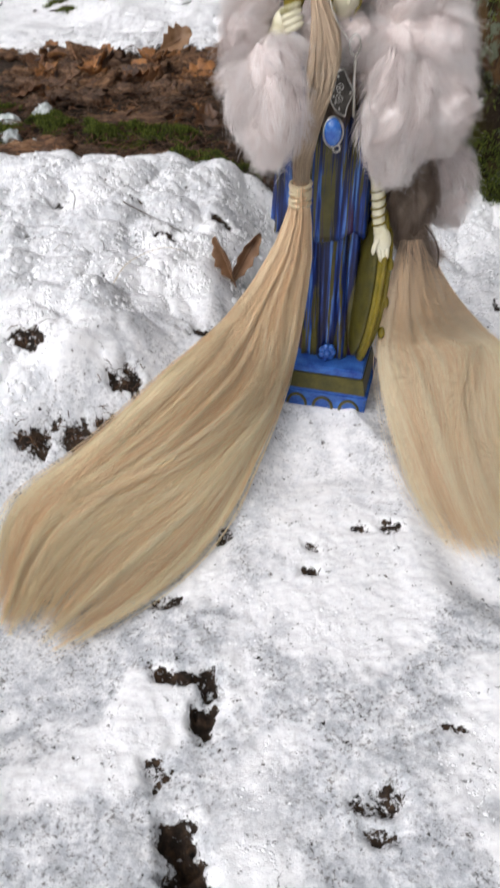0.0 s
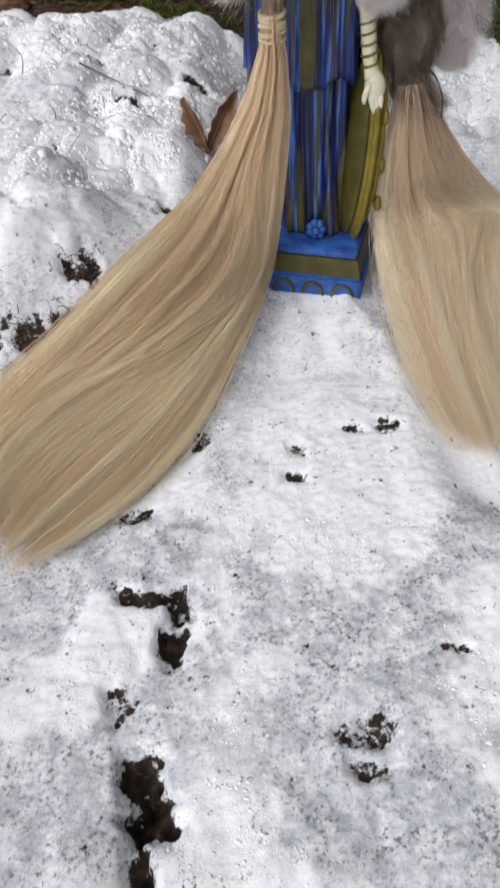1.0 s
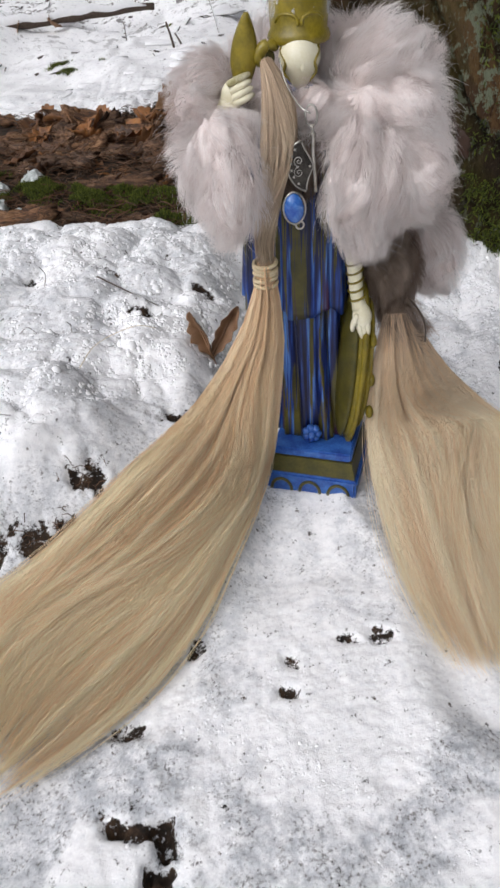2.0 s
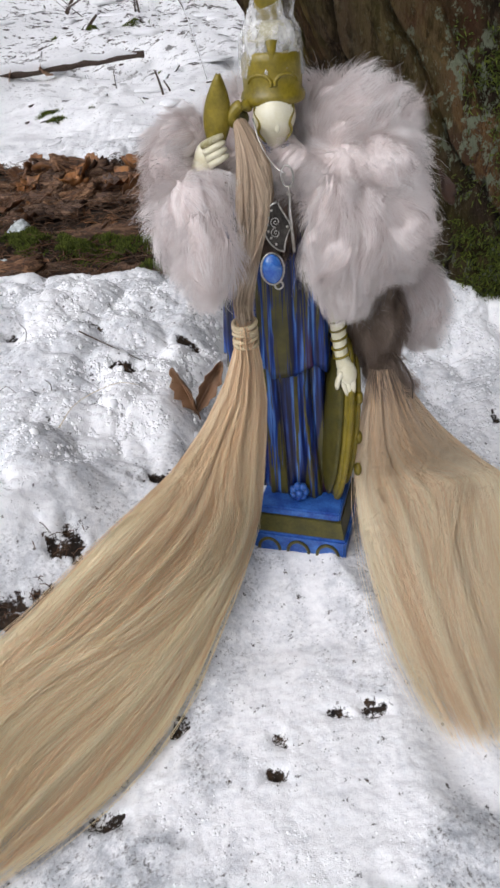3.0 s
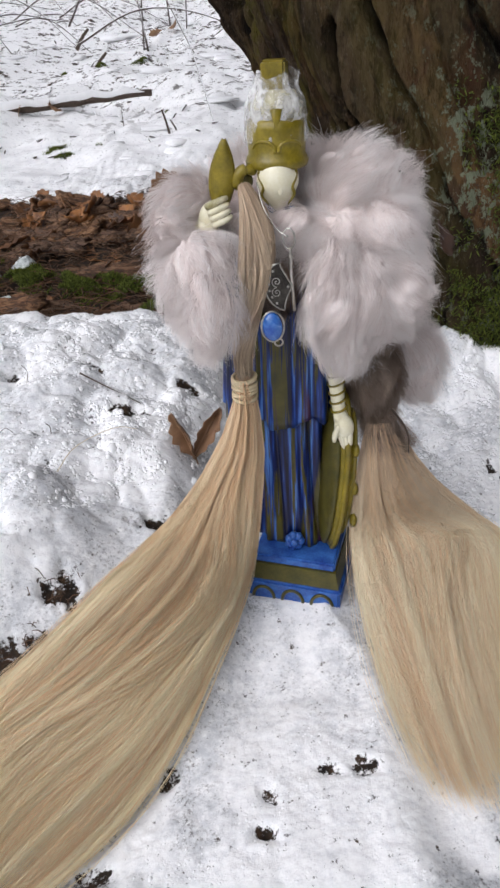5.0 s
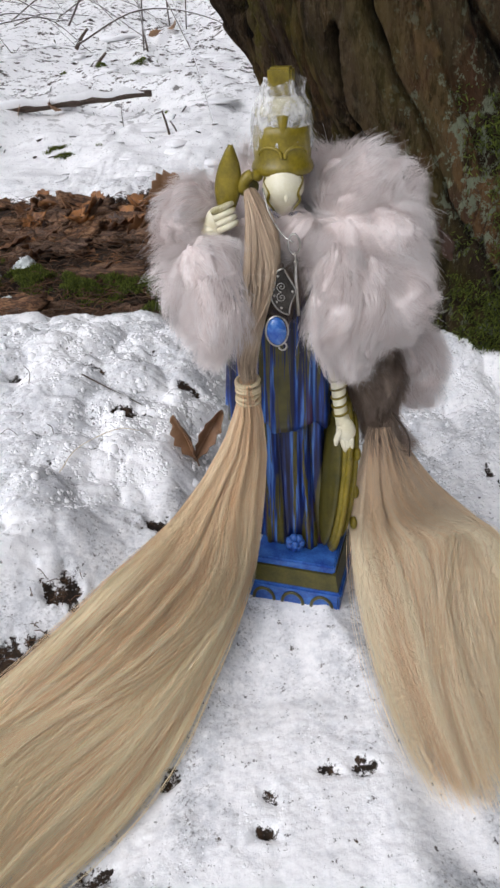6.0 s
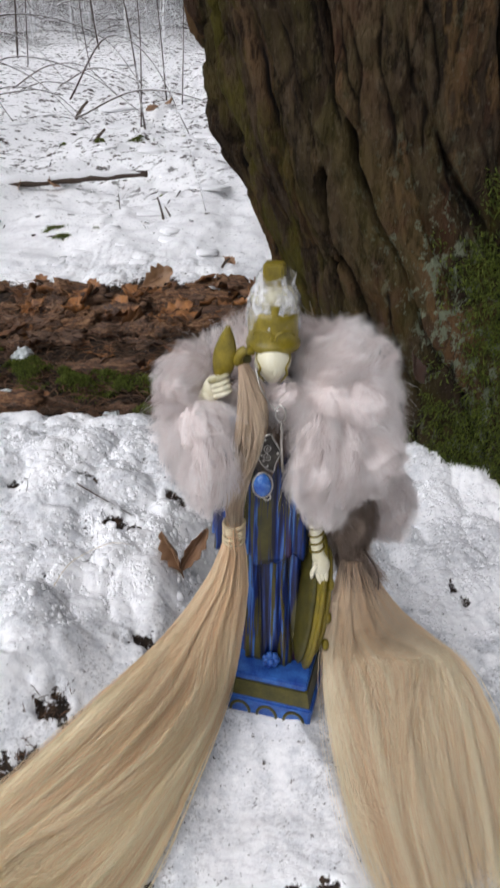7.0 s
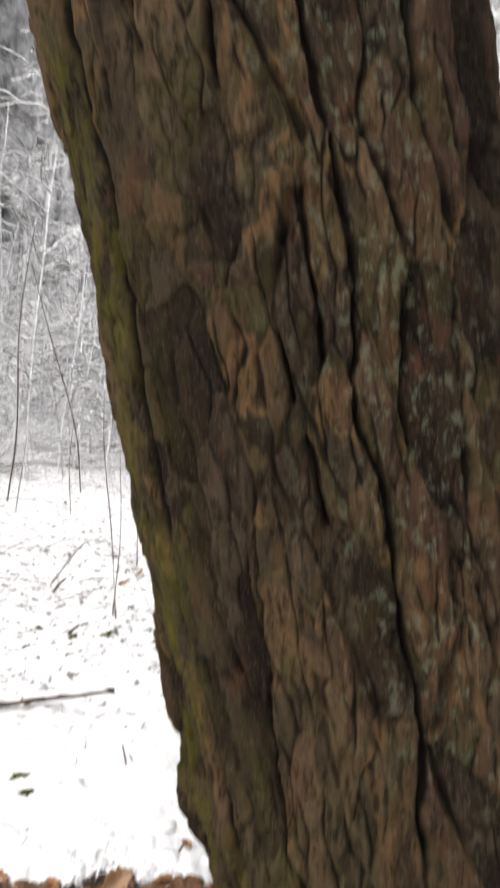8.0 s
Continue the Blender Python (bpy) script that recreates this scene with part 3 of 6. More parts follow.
def build_ground():
    xs = np.array(sorted(grown(-0.302, -0.003, 1.1, 70)[:] + list(np.arange(-0.30, 0.36, 0.0018)) + grown(0.362, 0.003, 1.1, 70)))
    ys = np.array(sorted([0.03 - v for v in grown(0.0, 0.004, 1.2, 40)][1:] + list(np.arange(0.03, 0.86, 0.0017)) + list(np.arange(0.862, 1.35, 0.0055)) + grown(1.356, 0.007, 1.045, 80)))
    X, Y = np.meshgrid(xs, ys, indexing="ij")
    Z, bare, thin, far = ground_parts(X, Y)
    # fluffy grain of the fresh snow
    Z = Z + np.random.default_rng(3).normal(0, 0.00022, Z.shape) * (1 - sstep(0.8, 1.1, Y)) * (1 - sstep(0.3, 0.34, np.abs(X)))
    me = raw_mesh("ground", np.stack([X, Y, Z], -1).reshape(-1, 3), quads(len(xs), len(ys)))
    set_attr(me, "bare", bare.ravel())
    set_attr(me, "thin", thin.ravel())
    set_attr(me, "far", far.ravel())
    return thing("ground", me, SNOW, "trodden white snow over dark forest soil and leaf litter", "ground", kind="structure")


build_ground()


def lie(x, y):
    """Height of the snow at one place."""
    return float(ground_parts(np.array([x]), np.array([y]))[0][0])


# ---- the tree ----
def trunk_shape(a, z):
    """Centre and half-widths of the trunk at the height z, and its surface without bark."""
    left = np.interp(z, [-0.2, 0.0, 0.1, 0.225, 0.32, 0.4, 0.63, 0.82, 1.08, 1.34, 2.2, 7], [0.12, 0.108, 0.095, 0.058, 0.018, -0.006, -0.066, -0.112, -0.182, -0.266, -0.48, -1.2])
    rx = np.interp(z, [-0.2, 0.0, 0.3, 0.8, 1.4, 3, 7], [0.34, 0.31, 0.275, 0.285, 0.308, 0.28, 0.20])
    ry = rx * 0.84
    cx, cy = left + rx, 1.025 + 0.02 * z
    c, s = np.cos(a), np.sin(a)
    p = 2.6
    r = (np.abs(c) ** p + np.abs(s) ** p) ** (-1 / p)
    swell = 0.012 * vnoise(a * 1.6, z * 2.2, seed=61)
    return cx + (rx + swell) * r * c, cy + (ry + swell) * r * s


def plates(x, y, seed):
    """Cells whose upright borders count: the width of the border, how upright it is, and a random value of the cell."""
    ix, iy = np.floor(x).astype(np.int64), np.floor(y).astype(np.int64)
    d1, d2, who = np.full(x.shape, 9.0), np.full(x.shape, 9.0), np.zeros(x.shape)
    n1, n2 = np.zeros(x.shape + (2,)), np.zeros(x.shape + (2,))
    for dx in (-1, 0, 1):
        for dy in (-1, 0, 1):
            cx, cy = ix + dx, iy + dy
            px, py = cx + lattice(cx, cy, 0 * cx, seed), cy + lattice(cx, cy, 0 * cx + 5, seed)
            d = np.hypot(px - x, py - y)
            p = np.stack([px, py], -1)
            near, second = d < d1, (d >= d1) & (d < d2)
            d2 = np.where(near, d1, np.where(second, d, d2))
            n2 = np.where(near[..., None], n1, np.where(second[..., None], p, n2))
            who = np.where(near, lattice(cx, cy, 0 * cx + 9, seed), who)
            d1 = np.where(near, d, d1)
            n1 = np.where(near[..., None], p, n1)
    v = n2 - n1
    upright = np.abs(v[..., 0]) / (np.hypot(v[..., 0], v[..., 1]) + 1e-9)
    return d2 - d1, upright, who


def bark_relief(a, z):
    """Height of the bark, how much shade is painted into its cracks, the tone of its plate and how freshly it has
    flaked.
    """
    arc = a * 0.27
    wx = arc + 0.010 * fbm(arc * 13, z * 5, seed=71) + 0.0030 * fbm(arc * 60, z * 22, seed=70)
    wz = z + 0.030 * fbm(arc * 11, z * 6, seed=72)
    gap, upright, who = plates(wx / 0.056, wz / 0.20, 73)
    broken = sstep(-0.45, 0.30, fbm(arc * 12, z * 6, seed=79))
    furrow = (1 - sstep(0.03, 0.20, gap + 0.05 * vnoise(arc * 150, z * 50, seed=74))) * (0.20 + 0.80 * sstep(0.45, 0.9, upright)) * (0.15 + 0.85 * broken)
    gap2, upright2, sub = plates(wx / 0.0250 + 0.3, wz / 0.070, 76)
    crack = (1 - sstep(0.0, 0.22, gap2)) * (0.45 + 0.55 * sstep(0.3, 0.8, upright2)) * sstep(-0.40, 0.30, fbm(arc * 22, z * 12, seed=80))
    # thin scales lying over one another, each with a sharp lower edge
    lay = 2.6 * fbm(wx * 24, wz * 10, seed=77) + 0.5 * fbm(wx * 120, wz * 40, seed=67)
    step = np.floor(lay)
    scale = step + sstep(0.0, 0.22, lay - step)
    flake = lattice(step.astype(np.int64), np.floor(wx / 0.047).astype(np.int64), np.floor(wz / 0.19).astype(np.int64), 66)
    edge = 1 + 0.9 * np.exp(-((a - np.pi * 1.05) / 0.3) ** 2)
    wander = 0.014 * vnoise(z * 7, 0 * z, seed=78) + 0.004 * vnoise(z * 40, 0 * z, seed=68)
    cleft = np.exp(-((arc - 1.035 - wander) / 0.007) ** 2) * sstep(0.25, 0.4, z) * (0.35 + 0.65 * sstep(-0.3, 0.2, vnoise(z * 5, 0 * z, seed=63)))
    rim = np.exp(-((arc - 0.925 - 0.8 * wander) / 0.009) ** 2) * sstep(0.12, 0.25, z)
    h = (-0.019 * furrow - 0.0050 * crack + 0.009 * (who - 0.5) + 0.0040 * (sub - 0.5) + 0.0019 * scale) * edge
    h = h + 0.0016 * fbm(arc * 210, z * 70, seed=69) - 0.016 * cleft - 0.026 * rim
    # strength of the painted shade in furrows, clefts and cracks
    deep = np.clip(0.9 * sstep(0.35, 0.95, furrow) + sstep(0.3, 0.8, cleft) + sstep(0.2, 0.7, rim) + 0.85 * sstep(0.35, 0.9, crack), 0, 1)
    return h, deep, np.clip(0.50 * who + 0.40 * sub + 0.14 * flake, 0, 1), sstep(0.70, 0.82, flake) * sstep(0.35, 0.6, who)


def build_tree():
    tree = holder("tree", (0.37, 1.03, 0.02), "thick leaning conifer trunk with furrowed brown bark", "tree")
    a = np.concatenate([np.linspace(np.pi * 0.95, np.pi * 1.75, 440), np.linspace(np.pi * 1.75, np.pi * 2.95, 70)[1:-1]])
    z = np.concatenate([np.arange(-0.12, 1.62, 0.0030), 1.62 + 5.4 * np.linspace(0, 1, 70) ** 1.6])
    A, Z = np.meshgrid(a, z, indexing="ij")
    X, Y = trunk_shape(A, Z)
    h, deep, plate, fresh = bark_relief(A, Z)
    ox, oy = np.cos(A), np.sin(A)
    # a knot of bark that bulges from the leaning edge
    knob = 0.022 * np.exp(-((A - np.pi * 1.03) / 0.18) ** 2 - ((Z - 0.355) / 0.050) ** 2) * (1 + 0.25 * vnoise(A * 14, Z * 60, seed=84))
    root = 0.030 * np.exp(-((A - np.pi * 1.52) / 0.22) ** 2) * sstep(0.34, 0.02, Z)
    V = np.stack([X + ox * (h + knob + root), Y + oy * (h + knob + root), Z], -1)
    V[:, -1] = V[:, -1].mean(0)
    me = raw_mesh("trunk", V.reshape(-1, 3), quads(len(a), len(z), True))
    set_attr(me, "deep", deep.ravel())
    set_attr(me, "plate", plate.ravel())
    set_attr(me, "fresh", fresh.ravel())
    algae = np.clip(1.3 * np.exp(-((A - np.pi * 1.15) / 0.26) ** 2) + sstep(np.pi * 1.38, np.pi * 1.46, A) * sstep(0.34, 0.22, Z + 0.05 * fbm(A * 8, Z * 20, seed=83)) + 0.45 * np.exp(-((A - np.pi * 1.33) / 0.12) ** 2) * sstep(0.6, 0.3, Z), 0, 1)
    lichen = np.clip(1.8 * np.exp(-((A - np.pi * 1.385) / 0.20) ** 2) * sstep(0.45, 0.15, Z) + 0.65 * np.exp(-((A - np.pi * 1.56) / 0.42) ** 2) * sstep(0.3, 0.6, Z), 0, 2)
    set_attr(me, "algae", algae.ravel())
    set_attr(me, "lichen", lichen.ravel())
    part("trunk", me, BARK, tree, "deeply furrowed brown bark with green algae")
    # moss round the foot
    rng = np.random.default_rng(5)
    n = 60000
    A = rng.uniform(np.pi * 1.26, np.pi * 1.66, n)
    Z = -0.02 + 0.36 * rng.random(n) ** 1.2
    top = 0.08 + 0.21 * sstep(np.pi * 1.31, np.pi * 1.45, A) + 0.07 * fbm(A * 6, Z * 16, seed=81)
    patchy = fbm(A * 16, Z * 50, seed=82) + 1.5 * sstep(0.12, 0.03, Z) + 1.1 * sstep(np.pi * 1.36, np.pi * 1.45, A)
    keep = (Z < top + rng.normal(0, 0.025, n)) & (patchy > rng.normal(0.45, 0.35, n))
    A, Z = A[keep], Z[keep]
    X, Y = trunk_shape(A, Z)
    h = bark_relief(A, Z)[0]
    root = 0.030 * np.exp(-((A - np.pi * 1.52) / 0.22) ** 2) * sstep(0.34, 0.02, Z)
    O = np.stack([np.cos(A), np.sin(A), 0 * A], -1)
    P = np.stack([X, Y, Z], -1) + O * (np.maximum(h, -0.008) + root - 0.001)[:, None]
    D = O * 1.0 + rng.normal(0, 0.5, P.shape) + np.array([0, 0, 0.25])
    D /= np.linalg.norm(D, axis=1, keepdims=True)
    L = rng.uniform(0.003, 0.009, len(P))
    s = np.linspace(0, 1, 2)
    paths = P[:, None] + D[:, None] * (L[:, None] * s)[:, :, None] - np.array([0, 0, 1])[None, None] * (0.25 * L[:, None] * s ** 2)[:, :, None]
    rad = np.linspace(1.0, 0.3, 2)[None] * rng.uniform(0.0006, 0.0012, len(P))[:, None]
    V, F, along = strands(paths, rad)
    me = raw_mesh("moss", V, F)
    set_attr(me, "along", along)
    set_attr(me, "tone", np.repeat(rng.random(len(P)), 6))
    part("moss", me, MOSS, tree, "damp green moss on the trunk's foot", "stuff")
    return tree


build_tree()


# ---- the painted figure: one plain mesh ----
def ring_pts(cx, cy, z, rx, ry, n, folds=0.0, count=11, phase=0.0, rot=0.0):
    a = np.linspace(0, 2 * np.pi, n, endpoint=False)
    k = 1 + folds * np.sin(count * a + phase) + 0.55 * folds * np.sin((2 * count + 1) * a + 2.1 * phase + 1)
    x, y = rx * k * np.cos(a), ry * k * np.sin(a)
    return np.stack([cx + x * math.cos(rot) - y * math.sin(rot), cy + x * math.sin(rot) + y * math.cos(rot), np.full(n, z) + 0], -1)


def build_figure():
    b = Build()
    gown, olive, dark, ivory, scroll, blue = range(6)
    R = turn(0, 0, -15)
    at = np.array([0.066, 0.504, 0.0])
    # plinth: footing, sloped olive band and top slab
    b.add(*block(at + [0, 0, -0.013], (0.067, 0.062, 0.020), R, 0.0015), blue, False)
    b.add(*block(at + [0, 0, -0.0030], (0.069, 0.064, 0.005), R, 0.0016), blue, False)
    corner = np.array([[-1, -1], [1, -1], [1, 1], [-1, 1]], float)
    slope = [np.column_stack([corner * [hx, hy], np.full(4, zz)]) @ R.T + at for hx, hy, zz in ((0.0325, 0.030, -0.001), (0.0295, 0.027, 0.0115))]
    b.add(*loft(slope), dark, False)
    b.add(*block(at + [0, 0.001, 0.0145], (0.058, 0.053, 0.007), R, 0.0012), blue, False)
    # arches on the footing's front
    for k in range(3):
        t = np.linspace(0, np.pi, 12)
        P = np.column_stack([-0.021 + 0.021 * k + 0.0075 * np.cos(t), np.full(12, -0.0315), -0.0155 + 0.0095 * np.sin(t)])
        b.add(*pipe(P @ R.T + at, 0.0012, 8), dark)
    # long skirt
    rings = []
    for z in np.linspace(0.017, 0.128, 26):
        t = (z - 0.017) / 0.111
        wide = 0.027 - 0.004 * math.sin(min(1, t * 1.5) * math.pi / 2) + 0.001 * t
        rings.append(ring_pts(0.063 - 0.004 * t, 0.514, z, wide, 0.020 - 0.001 * t, 96, 0.085, 11, 0.4 + 0.9 * t, -0.25))
    b.add(*loft(rings), gown)
    # over-tunic with an uneven hem
    rings = []
    for k, z in enumerate(np.linspace(0.120, 0.215, 20)):
        t = k / 19
        wide = 0.0315 - 0.004 * t ** 2
        P = ring_pts(0.0525, 0.512, z, wide + 0.0035 * (1 - t), 0.0235 - 0.003 * t, 96, 0.065 * (1 - 0.5 * t), 12, 1.3, -0.2)
        if k < 2:
            P[:, 2] += 0.0025 * np.sign(np.sin(np.linspace(0, 2 * np.pi, 96, endpoint=False) * 6 + 0.6)) * (1 - k)
        rings.append(P)
    b.add(*loft(rings), gown)
    b.add(*loft([ring_pts(0.055, 0.512, z, rx, ry, 32) for z, rx, ry in ((0.21, 0.027, 0.019), (0.235, 0.024, 0.017), (0.246, 0.012, 0.011), (0.252, 0.007, 0.008), (0.262, 0.0065, 0.0075))]), gown)
    # knotted flower at the hem
    for k in range(7):
        a = k * 2 * math.pi / 7
        b.add(*ellipsoid((0.0605 + 0.0042 * math.cos(a), 0.4905, 0.0255 + 0.0048 * math.sin(a)), (0.0030, 0.003, 0.0030), None, 12, 8), blue)
    b.add(*ellipsoid((0.0605, 0.4885, 0.0255), (0.0030, 0.0030, 0.0032), None, 12, 8), blue)
    # shield held on edge beside the gown
    S = turn(0, 4, 14)
    for zoff, r, slot in ((0.0, (0.0080, 0.0165, 0.060), olive), (-0.0055, (0.0050, 0.0160, 0.056), dark), (0.0065, (0.0045, 0.014, 0.050), olive)):
        b.add(*ellipsoid(np.array([0.0895, 0.497, 0.076]) + S @ np.array([zoff, 0, 0]), r, S, 24, 24), slot)
    rim = np.linspace(0, 2 * np.pi, 40, endpoint=False)
    b.add(*pipe(np.array([0.0895, 0.497, 0.076]) + np.column_stack([0 * rim, 0.0170 * np.cos(rim), 0.0605 * np.sin(rim)]) @ S.T, 0.0020, 8, True), olive)
    for z in (0.044, 0.070, 0.100):
        b.add(*ellipsoid((0.1005, 0.489, z), (0.0028, 0.005, 0.005), None, 12, 8), olive)
    # lowered forearm, banded, with simple fingers
    b.add(*pipe(smooth_rows([(0.086, 0.503, 0.170), (0.0875, 0.495, 0.150), (0.089, 0.490, 0.133), (0.091, 0.4875, 0.124)], 10), [0.0052, 0.0052, 0.005, 0.0048, 0.0046, 0.0044, 0.0042, 0.0042, 0.0046, 0.005], 14), ivory)
    for k in range(5):
        z = 0.131 + 0.0052 * k
        ring_at = np.array([np.interp(z, [0.124, 0.133, 0.15, 0.17], [0.091, 0.089, 0.0875, 0.086]), np.interp(z, [0.124, 0.133, 0.15, 0.17], [0.4875, 0.490, 0.495, 0.503]), z])
        c = np.linspace(0, 2 * np.pi, 20, endpoint=False)
        b.add(*pipe(ring_at + np.column_stack([0.0047 * np.cos(c), 0.0047 * np.sin(c), 0.0016 * np.cos(c)]), np.full(20, 0.0008), 6, True), olive)
    b.add(*ellipsoid((0.0925, 0.4860, 0.1195), (0.0062, 0.0046, 0.0092), turn(0, -8, 0), 16, 12), ivory)
    for k, dx in enumerate((-0.0026, 0.0004, 0.0032)):
        b.add(*pipe(smooth_rows([(0.0925 + dx, 0.485, 0.116), (0.0935 + dx * 0.8, 0.4835, 0.110), (0.0945 + dx * 0.6, 0.4845, 0.1045 + 0.001 * k)], 6), [0.0021, 0.0021, 0.002, 0.0018, 0.0015, 0.001], 8), ivory)
    b.add(*pipe(smooth_rows([(0.0895, 0.484, 0.122), (0.0865, 0.482, 0.116), (0.0862, 0.482, 0.111)], 6), [0.002, 0.002, 0.0019, 0.0018, 0.0015, 0.001], 8), ivory)
    # raised forearm that grips a leaf-shaped blade
    b.add(*pipe(smooth_rows([(0.006, 0.487, 0.228), (0.012, 0.484, 0.240), (0.018, 0.482, 0.251)], 8), [0.0062, 0.006, 0.0058, 0.0055, 0.0055, 0.0058, 0.006, 0.0058], 14), ivory)
    b.add(*pipe(np.array([0.0125, 0.484, 0.241]) + np.column_stack([0.0060 * np.cos(rim), 0.0060 * np.sin(rim), 0.002 * np.cos(rim)]), 0.0010, 6, True), olive)
    b.add(*ellipsoid((0.0195, 0.481, 0.254), (0.0066, 0.0048, 0.0082), turn(0, 28, 0), 16, 12), ivory)
    for k in range(4):
        o = 0.0032 * k
        b.add(*pipe(smooth_rows([(0.0175 + 0.3 * o, 0.477, 0.2595 - o), (0.0235 + 0.3 * o, 0.4745, 0.2625 - o), (0.0285 + 0.2 * o, 0.477, 0.2640 - o)], 7), [0.0019, 0.0020, 0.0020, 0.0019, 0.0018, 0.0016, 0.0010], 8), ivory if k else scroll)
    u = np.linspace(0, 1, 16)[:, None]
    v = np.linspace(-1, 1, 9)[None, :]
    wide = 0.0064 * np.sin(np.pi * np.clip(u * 0.84 + 0.16, 0, 1)) ** 0.95
    P = np.stack([0.0245 + 0.0035 * u + wide * v, 0.4865 - 0.0025 * (1 - v ** 2) + 0 * u, 0.258 + 0.0325 * u + 0 * v], -1)
    b.add(*sheet(P, 0.0022), olive)
    # carved curl between the helmet and the blade
    t = np.linspace(0, 1, 22)
    curl = np.column_stack([0.0300 + 0.0110 * t + 0.0016 * np.sin(t * 9), 0.4885 - 0.002 * np.sin(t * np.pi), 0.2660 + 0.0100 * t ** 0.8 + 0.0018 * np.cos(t * 9)])
    b.add(*pipe(curl, 0.0034 - 0.0012 * np.abs(t - 0.4), 10), olive)
    b.add(*ellipsoid((0.0375, 0.4900, 0.2690), (0.0045, 0.003, 0.0045), None, 14, 10), dark)
    # smooth plain head under a tall helmet
    V, F = ellipsoid((0, 0, 0), (0.0112, 0.0122, 0.0150), None, 32, 24)
    taper = 1 - 0.40 * sstep(0.002, -0.015, V[:, 2])
    V = np.column_stack([V[:, 0] * taper, V[:, 1] * taper, V[:, 2]]) @ turn(4, 0, -6).T + [0.0548, 0.4895, 0.2678]
    b.add(V, F, ivory)
    b.add(*ellipsoid((0.0560, 0.4790, 0.2668), (0.0015, 0.0014, 0.0042), turn(-10, 0, 0), 14, 10), ivory)
    # painted scrolls down the cheeks
    for sx in (-1, 1):
        t = np.linspace(0, 1, 22)
        hx = 0.0090 - 0.0030 * t ** 2 + 0.0009 * np.sin(t * 11)
        hz = 0.2745 - 0.0165 * t
        hy = 0.4895 - 0.0120 * np.sqrt(np.clip(1 - (hx / 0.0110) ** 2 - ((hz - 0.2678) / 0.0150) ** 2, 0, 1)) - 0.0001
        b.add(*pipe(np.column_stack([0.0548 + sx * hx, hy, hz]), np.interp(t, [0, 0.15, 0.6, 1], [0.0013, 0.0006, 0.0009, 0.0004]), 6), olive)
    rings = [ring_pts(0.0548, 0.497, z, r, r * 1.02, 40, f, 8, 0.5) for z, r, f in ((0.2745, 0.0145, 0), (0.2752, 0.0160, 0), (0.2775, 0.0167, 0), (0.2800, 0.0158, 0), (0.2812, 0.0149, 0.0), (0.288, 0.0152, 0.015), (0.2945, 0.0150, 0.02), (0.2975, 0.0144, 0.01), (0.2985, 0.0134, 0))]
    b.add(*loft(rings), olive)
    b.add(*loft([ring_pts(0.0548, 0.499, z, r, r, 40) for z, r in ((0.297, 0.0132), (0.3015, 0.0130), (0.302, 0.0140), (0.305, 0.0140), (0.3055, 0.0120), (0.310, 0.0105), (0.311, 0.008))]), scroll)
    for sx in (-1, 1):
        t = np.linspace(-0.3, np.pi, 16)
        dx = sx * (0.0066 - 0.0056 * np.cos(t))
        b.add(*pipe(np.column_stack([0.0548 + dx, 0.497 - np.sqrt(0.0154 ** 2 - dx ** 2) - 0.0002, 0.2850 + 0.0040 * np.sin(t)]), np.linspace(0.0011, 0.0006, 16), 8), olive)
    b.add(*loft([ring_pts(0.0548, 0.4835, z, r, 0.0018, 12) for z, r in ((0.284, 0.0012), (0.290, 0.0024), (0.297, 0.0016), (0.3035, 0.0030), (0.304, 0.001))]), olive)
    b.add(*block((0.0546, 0.5025, 0.3162), (0.0125, 0.0105, 0.016), turn(0, 0, -12), 0.0012), olive, False)
    me = b.mesh("statue")
    return thing("statue", me, [GOWN, OLIVE, DARK_OLIVE, IVORY, BANDED, BASE_BLUE],
                 "small painted statue in blue and olive gown on square plinth", "statue", (0.066, 0.504, -0.02))


build_figure()


def build_film():
    u = np.linspace(0, 2 * np.pi, 72, endpoint=False)[:, None]
    z = np.linspace(0.287, 0.3185, 30)[None, :]
    r = np.interp(z, [0.287, 0.298, 0.307, 0.3145, 0.3185], [0.0162, 0.0160, 0.0148, 0.0108, 0.0100])
    r = r + 0.0013 * vnoise(u * 3.5 + 40, z * 210, seed=91) + 0.0007 * vnoise(u * 9, z * 500, seed=92)
    flare = 0.003 * sstep(0.312, 0.3185, z) * np.maximum(0, np.sin(u * 3 + 1))
    V = np.stack([0.0546 + (r + flare) * np.cos(u), 0.499 + (r + flare) * np.sin(u), z + 0.003 * vnoise(u * 2.5, 0 * z, seed=93) * sstep(0.306, 0.3185, z)], -1)
    me = raw_mesh("plastic_wrap", V.reshape(-1, 3), quads(72, 30, True))
    ob = thing("plastic_wrap", me, FILM, "crumpled clear plastic film wrapped round the statue's helmet", "plastic wrap", (0.0546, 0.499, 0.287))
    ob.modifiers.new("skin", "SOLIDIFY").thickness = 0.0001


build_film()


